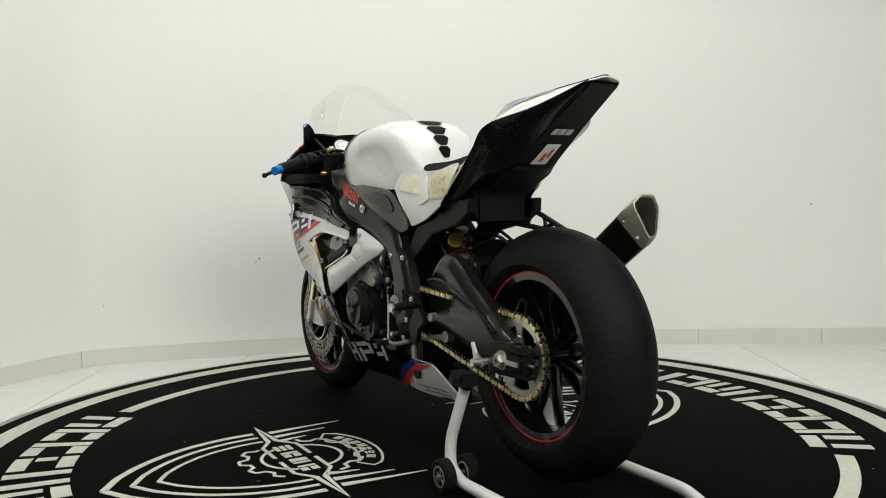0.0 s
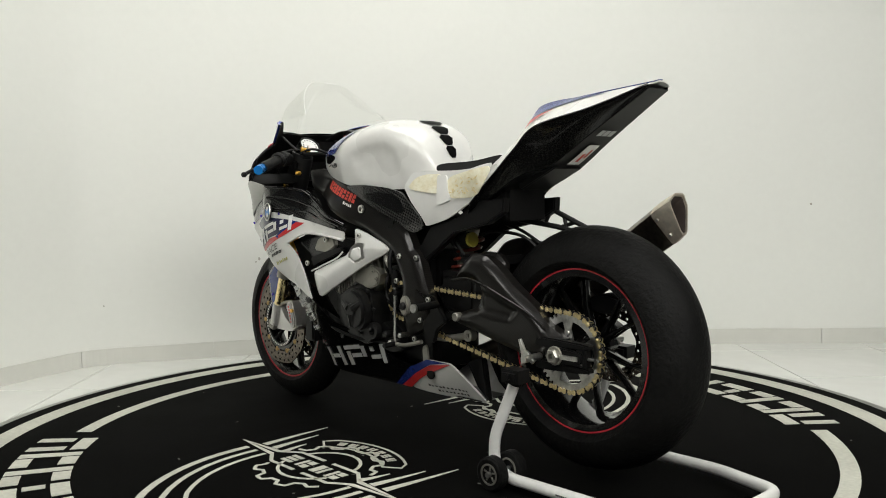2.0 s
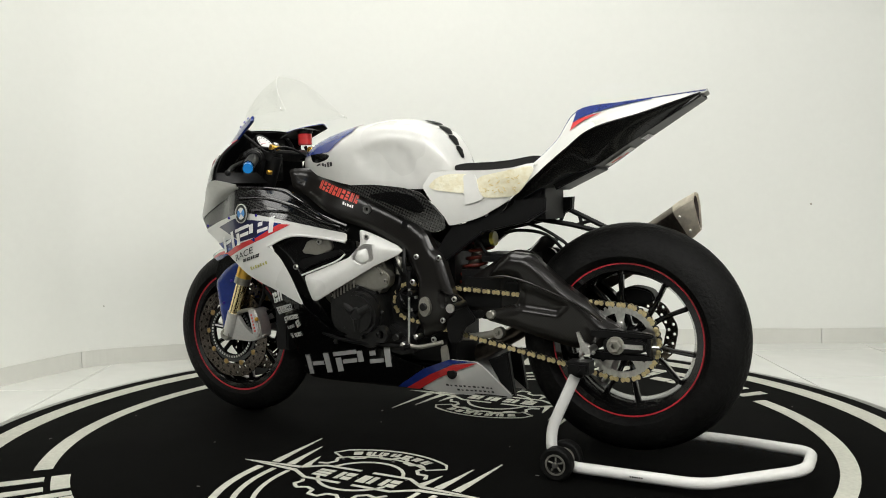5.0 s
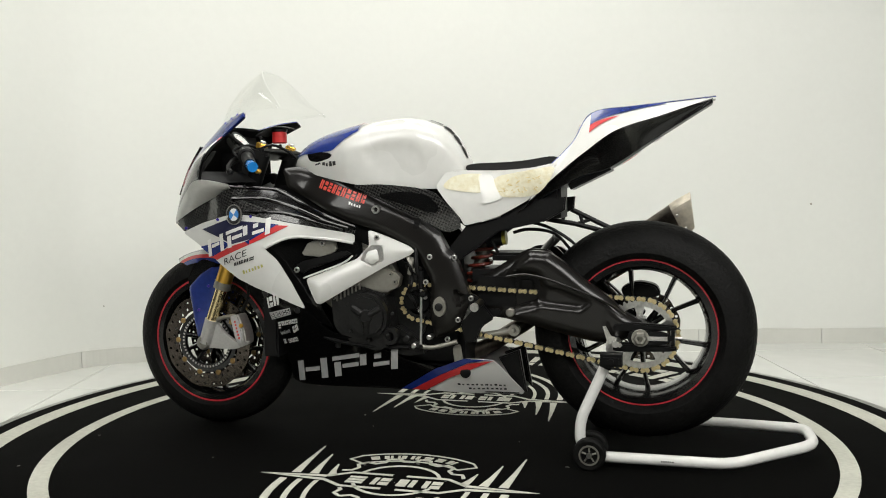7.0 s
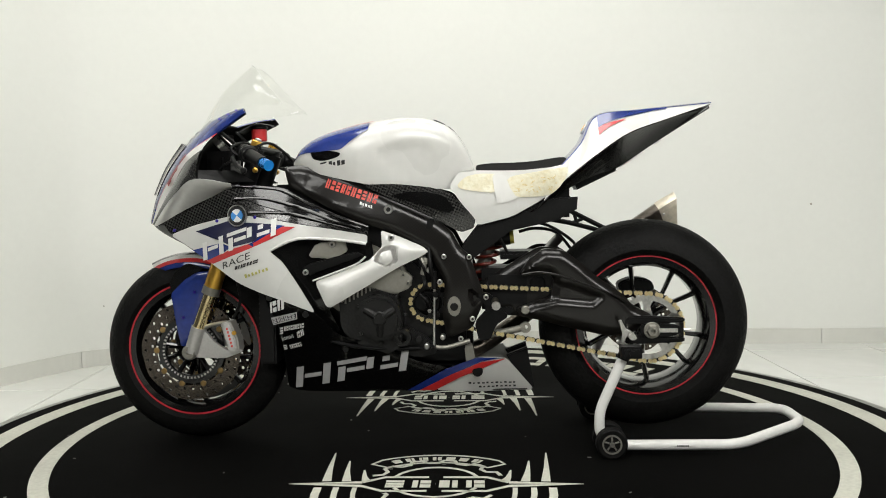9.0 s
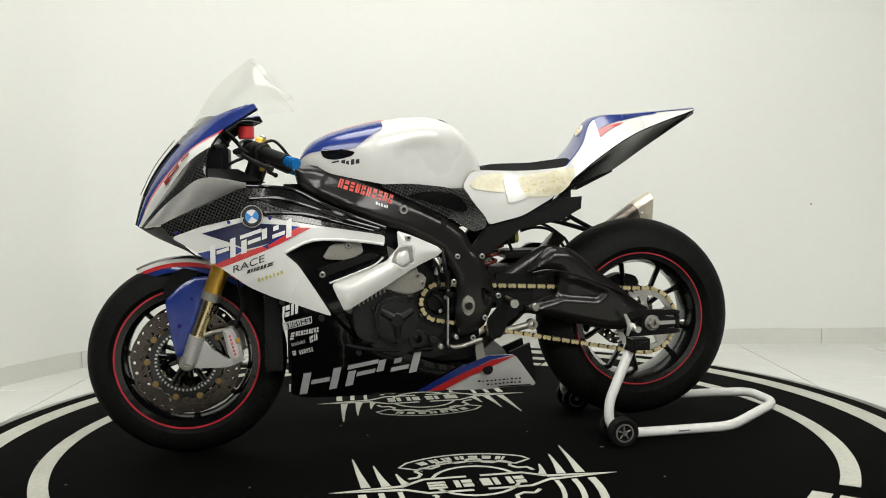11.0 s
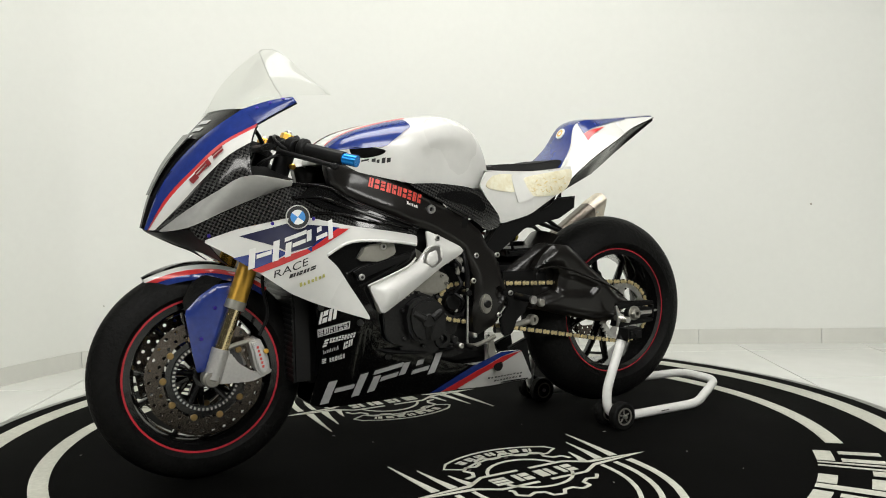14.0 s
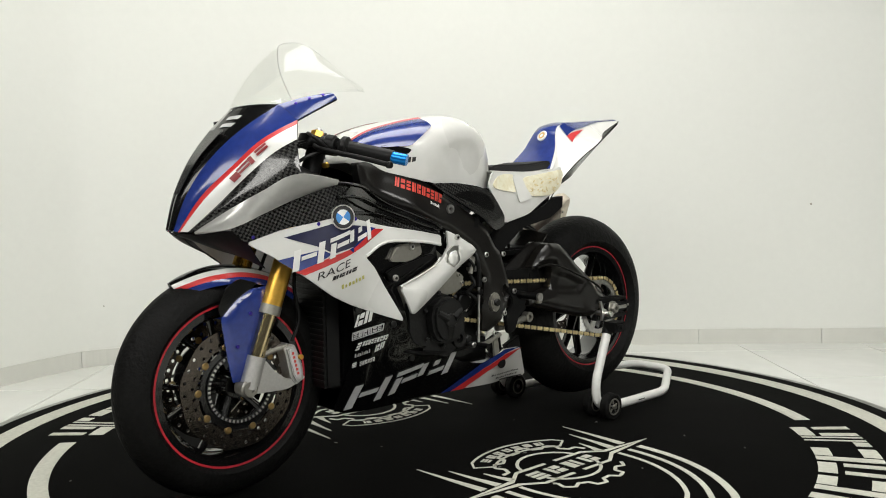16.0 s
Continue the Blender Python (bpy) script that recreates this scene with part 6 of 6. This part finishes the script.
def tank_half(x, z):
    xs = [t[0] for t in TANK]
    hw, top, low = (float(np.interp(x, xs, [t[k] for t in TANK])) for k in (2, 1, 3))
    mid = low + (top - low) * 0.36
    return hw * (1 - 0.09 * max(0.0, (mid - z) / (mid - low)))


pair("tank_intake", panel(rounded([(-0.391, 0.92), (-0.341, 0.922), (-0.288, 0.913), (-0.298, 0.899), (-0.347, 0.888), (-0.38, 0.894)], 0.2), tank_half, 0.002, 0.002), BLACK, bike, "black tank intake slot")
bars([(-0.329, 0.869), (-0.274, 0.878), (-0.329, 0.887)], 4, PRINT_BLACK, half=tank_half, fill=0.78, lift=0.003, slot=False)
for k in range(3):
    o = [(-0.357, 0.876), (-0.336, 0.881), (-0.336, 0.876), (-0.357, 0.871)]
    part("lettering", panel([(x, z + 0.007 * (1 - k)) for x, z in o], tank_half, 0.003, 0.0006, 0.03), PRINT_BLACK, bike)


def draped_word(body, p, q, rise, half, lift, material, parent, label):
    """A readable word in the built-in font, laid on the bodywork from p to q."""
    cu = bpy.data.curves.new("word", "FONT")
    cu.body, cu.size, cu.extrude, cu.shear = body, 1.0, 0.0, 0.2
    ob = new("word", cu)
    me = bpy.data.meshes.new_from_object(ob.evaluated_get(bpy.context.evaluated_depsgraph_get()))
    bpy.data.objects.remove(ob)
    bpy.data.curves.remove(cu)
    wide = max(v.co.x for v in me.vertices) or 1.0
    tall = max(v.co.y for v in me.vertices)
    for v in me.vertices:
        s, t = v.co.x / wide, v.co.y / tall
        x, z = p[0] + (q[0] - p[0]) * s + rise[0] * t, p[1] + (q[1] - p[1]) * s + rise[1] * t
        v.co = (x, -(half(x, z) + lift), z)
    me.materials.append(material)
    ob = new("word", me)
    ob.parent = parent
    return tagged(ob, label)


w0, w1, w2 = [(-0.649, 0.567), (-0.553, 0.602), (-0.653, 0.586)]
draped_word("RACE", w0, w1, (w2[0] - w0[0], w2[1] - w0[1]), side, 0.006, PRINT_BLACK, bike, "black printed word on white fairing")


def on_strip(line_a, line_b, u0, u1, v0, v1, material, label="", lift=0.006, bulge=0.0):
    """A printed patch on a strip of the fairing, left side."""
    a, b = spline(line_a, 8), spline(line_b, 8)
    n = len(a) - 1
    i0, i1 = int(u0 * n), max(int(u0 * n) + 1, int(u1 * n))
    bm = strip(a[i0:i1 + 1], b[i0:i1 + 1], 1, 3, bulge, 0.0006, (v0, v1), lift)
    part("lettering", bm, material, bike, label)


MARK_RED = shader("dark_red_print", (0.2, 0.012, 0.014), 0.4)
for u0, u1, v0, v1 in ((0.46, 0.50, 0.5, 0.86), (0.51, 0.60, 0.44, 0.56), (0.51, 0.60, 0.64, 0.76), (0.61, 0.65, 0.42, 0.82), (0.66, 0.75, 0.4, 0.52), (0.66, 0.75, 0.58, 0.7)):
    on_strip(N2, N3, u0, u1, v0, v1, MARK_RED, lift=0.0055, bulge=0.004)
for u0, u1, v0, v1 in ((0.87, 0.90, 0.18, 0.55), (0.80, 0.83, 0.22, 0.62), (0.72, 0.76, 0.25, 0.5)):
    on_strip(N0, N1, u0, u1, v0, v1, PRINT_SILVER, lift=0.002, bulge=0.005)
on_strip(U_LINE, opp(U_LINE), 0.64, 0.75, 0.34, 0.72, PRINT_WHITE, "white sticker with red mark", -0.007)
on_strip(U_LINE, opp(U_LINE), 0.67, 0.72, 0.46, 0.54, PRINT_RED, "", -0.0085)
on_strip(U_LINE, opp(U_LINE), 0.69, 0.73, 0.58, 0.64, PRINT_RED, "", -0.0085)
for k in range(3):
    on_strip(U_LINE, opp(U_LINE), 0.80, 0.845, 0.18 + 0.2 * k, 0.34 + 0.2 * k, PRINT_SILVER, "", -0.007)
for u, v in ((0.30, 0.5), (0.55, 0.5), (0.8, 0.5)):
    a, b = spline(WING_A, 8), spline(WING_B, 8)
    i = int(u * (len(a) - 1))
    c = a[i].lerp(b[i], 0.35)
    part("screen_bolt", drum(tuple(c + Vector((-0.003, -0.006, 0.006))), 0.0042, -0.002, 0.0015, 14, 0.001, axis=(-0.5, -0.6, 0.6)), PURPLE, bike)
for q in [(-0.539, 0.723), (-0.804, 0.685), (-0.653, 0.714)]:
    part("fairing_screw", drum((q[0], -(side(*q) + 0.006), q[1]), 0.0048, -0.002, 0.002, 14, 0.001), PURPLE, bike)
# air intake in the middle of the nose
for s in (-1, 1):
    inlet = strip([(x, s * 0.004, z) for x, y, z in N0[1:4]], [(x * 0.75 + u * 0.25, s * abs(w) * 0.68, z * 0.75 + q * 0.25) for (x, y, z), (u, w, q) in zip(N0[1:4], N1[1:4])], 5, 3, 0.0, 0.002, (0, 1), 0.009)
    part("air_intake", inlet, CARBON, bike, "carbon mesh air intake")
# ---- paddock stand ----
stand = tagged(new("paddock_stand"), "white tubular rear paddock stand with black wheels", "paddock stand")
legs = fillet([(0.555, -0.215, 0.31), (0.475, -0.222, 0.13), (0.475, -0.224, 0.06), (0.53, -0.225, 0.030), (0.885, -0.222, 0.030), (1.118, -0.085, 0.060), (1.118, 0.085, 0.060), (0.885, 0.222, 0.030), (0.53, 0.225, 0.030), (0.475, 0.224, 0.06), (0.475, 0.222, 0.13), (0.555, 0.215, 0.31)], 0.05, 6)
part("tube_frame", tube(legs, 0.0155, 16, smooth_path=False), STAND_WHITE, stand, "white powder-coated tube frame")
for s in (-1, 1):
    for y in (0.262, 0.188):
        w = part("stand_wheel", lathe([(0.022, -0.014), (0.04, -0.016), (0.046, -0.012), (0.046, 0.012), (0.04, 0.016), (0.022, 0.014)], (0.505, s * y, 0.046), 40), RUBBER, stand, "black plastic stand wheel")
        part("wheel_hub", lathe([(0.0, -0.011), (0.008, -0.012), (0.01, -0.009), (0.03, -0.009), (0.03, 0.009), (0.01, 0.009), (0.008, 0.012), (0.0, 0.011)], (0.505, s * y, 0.046), 20, closed=False), SATIN, w)
        part("hub_ring", lathe([(0.024, -0.0165), (0.029, -0.0165), (0.029, 0.0165), (0.024, 0.0165)], (0.505, s * y, 0.046), 32), ALLOY, w)
    part("lift_pad", box(0.535, 0.595, s * 0.235 - 0.03, s * 0.235 + 0.03, 0.295, 0.33, 0.008), SATIN, stand, "black rubber lift pad")

for s in (-1, 1):
    hook = part("hook", prism([(0.545, 0.33), (0.552, 0.33), (0.562, 0.352), (0.585, 0.338), (0.592, 0.345), (0.572, 0.368), (0.56, 0.372), (0.545, 0.40), (0.537, 0.398), (0.548, 0.36)], s * 0.19 - 0.004, s * 0.19 + 0.004, 0.001), STEEL, stand, "steel lifting hook")
    part("spool", tube([(0.575, s * 0.15, 0.352), (0.575, s * 0.215, 0.352)], 0.010, 16, smooth_path=False), STEEL, hook)
    part("pad_bolt", tube([(0.565, s * 0.263, 0.312), (0.565, s * 0.272, 0.312)], 0.009, 6, smooth_path=False), SATIN, stand)
    part("sleeve", tube([(0.545, s * 0.216, 0.285), (0.56, s * 0.214, 0.318)], 0.0195, 16, smooth_path=False), SATIN, stand, "black clamp sleeve")
    part("wheel_axle", tube([(0.505, s * 0.17, 0.046), (0.505, s * 0.284, 0.046)], 0.007, 12, smooth_path=False), STEEL, stand)
    for k in range(5):
        a = radians(90 + 72 * k)
        c = Vector((0.505, s * 0.272, 0.046))
        part("hub_rib", tube([c + Vector((0.008 * math.cos(a), 0, 0.008 * math.sin(a))), c + Vector((0.028 * math.cos(a), 0, 0.028 * math.sin(a)))], 0.0028, 8, smooth_path=False), ALLOY, stand)
for k in range(6):
    x = 0.70 + 0.006 * k
    part("lettering", box(x, x + 0.004, -0.2405, -0.2395, 0.029, 0.033, 0), PRINT_BLACK, stand, smooth=False)

# ---- softbox panels added out of sight ----
for place, target, sx, sy, watts in PANELS:
    lamp = tagged(new("softbox_panel"), "unseen white softbox panel, added to light the studio", "ceiling light", group="ceiling lights")
    lamp.matrix_world = look(place, target)
    part("frame", box(-sx / 2 - 0.02, sx / 2 + 0.02, -sy / 2 - 0.02, sy / 2 + 0.02, 0.0, 0.03, 0.004), SATIN, lamp)
    part("diffuser", box(-sx / 2, sx / 2, -sy / 2, sy / 2, -0.004, 0.001, 0), GLOW, lamp, smooth=False)
    for e in (-1, 1):
        part("drop_rod", tube([(e * sx * 0.4, 0, 0.03), lamp.matrix_world.inverted() @ (lamp.matrix_world @ Vector((e * sx * 0.4, 0, 0.03)) + Vector((0, 0, CEILING - (lamp.matrix_world @ Vector((e * sx * 0.4, 0, 0.03))).z)))], 0.008, 8, smooth_path=False), SATIN, lamp)

skirting_tiles()


def floor_tiles():
    """Floor tiles laid in a grid, outside the turntable."""
    size, joint = 0.62, 0.0025
    mesh = None
    for i in range(-11, 5):
        for j in range(-10, 3):
            x, y = 1.51 + (i - 0) * size, 0.775 + j * size
            x0, x1, y0, y1 = x, x + size, y, y + size
            far = max(abs(x0), abs(x1)) ** 2 + max(abs(y0), abs(y1)) ** 2
            if far < 1.55 ** 2 or x1 > 3.9 or y0 > 1.75 or y0 < -4.7:
                continue
            m = Matrix.Translation((x0, y0, FLOOR_Z - 0.006))
            if mesh is None:
                mesh = part("floor_tile", box(joint, size - joint, joint, size - joint, 0, 0.006, 0.0008, segs=1), TILE, floor, smooth=False)
                mesh.matrix_local = m
            else:
                same_mesh("floor_tile", mesh, floor, m)


floor_tiles()


def motions():
    rows = [(t / 2, pose(0, 0, 0, 0, 0, turn(t / 2))) for t in range(0, int(SECONDS * 2) + 1)]
    walk(turntable, rows)
    off = pose(0, -0.033, 0, 0, 0, BIKE_YAW)
    rows = [(t / 2, pose(0, 0, 0, 0, 0, turn(t / 2)) @ off) for t in range(0, int(SECONDS * 2) + 1)]
    walk(bike, rows)
    walk(stand, rows)


motions()
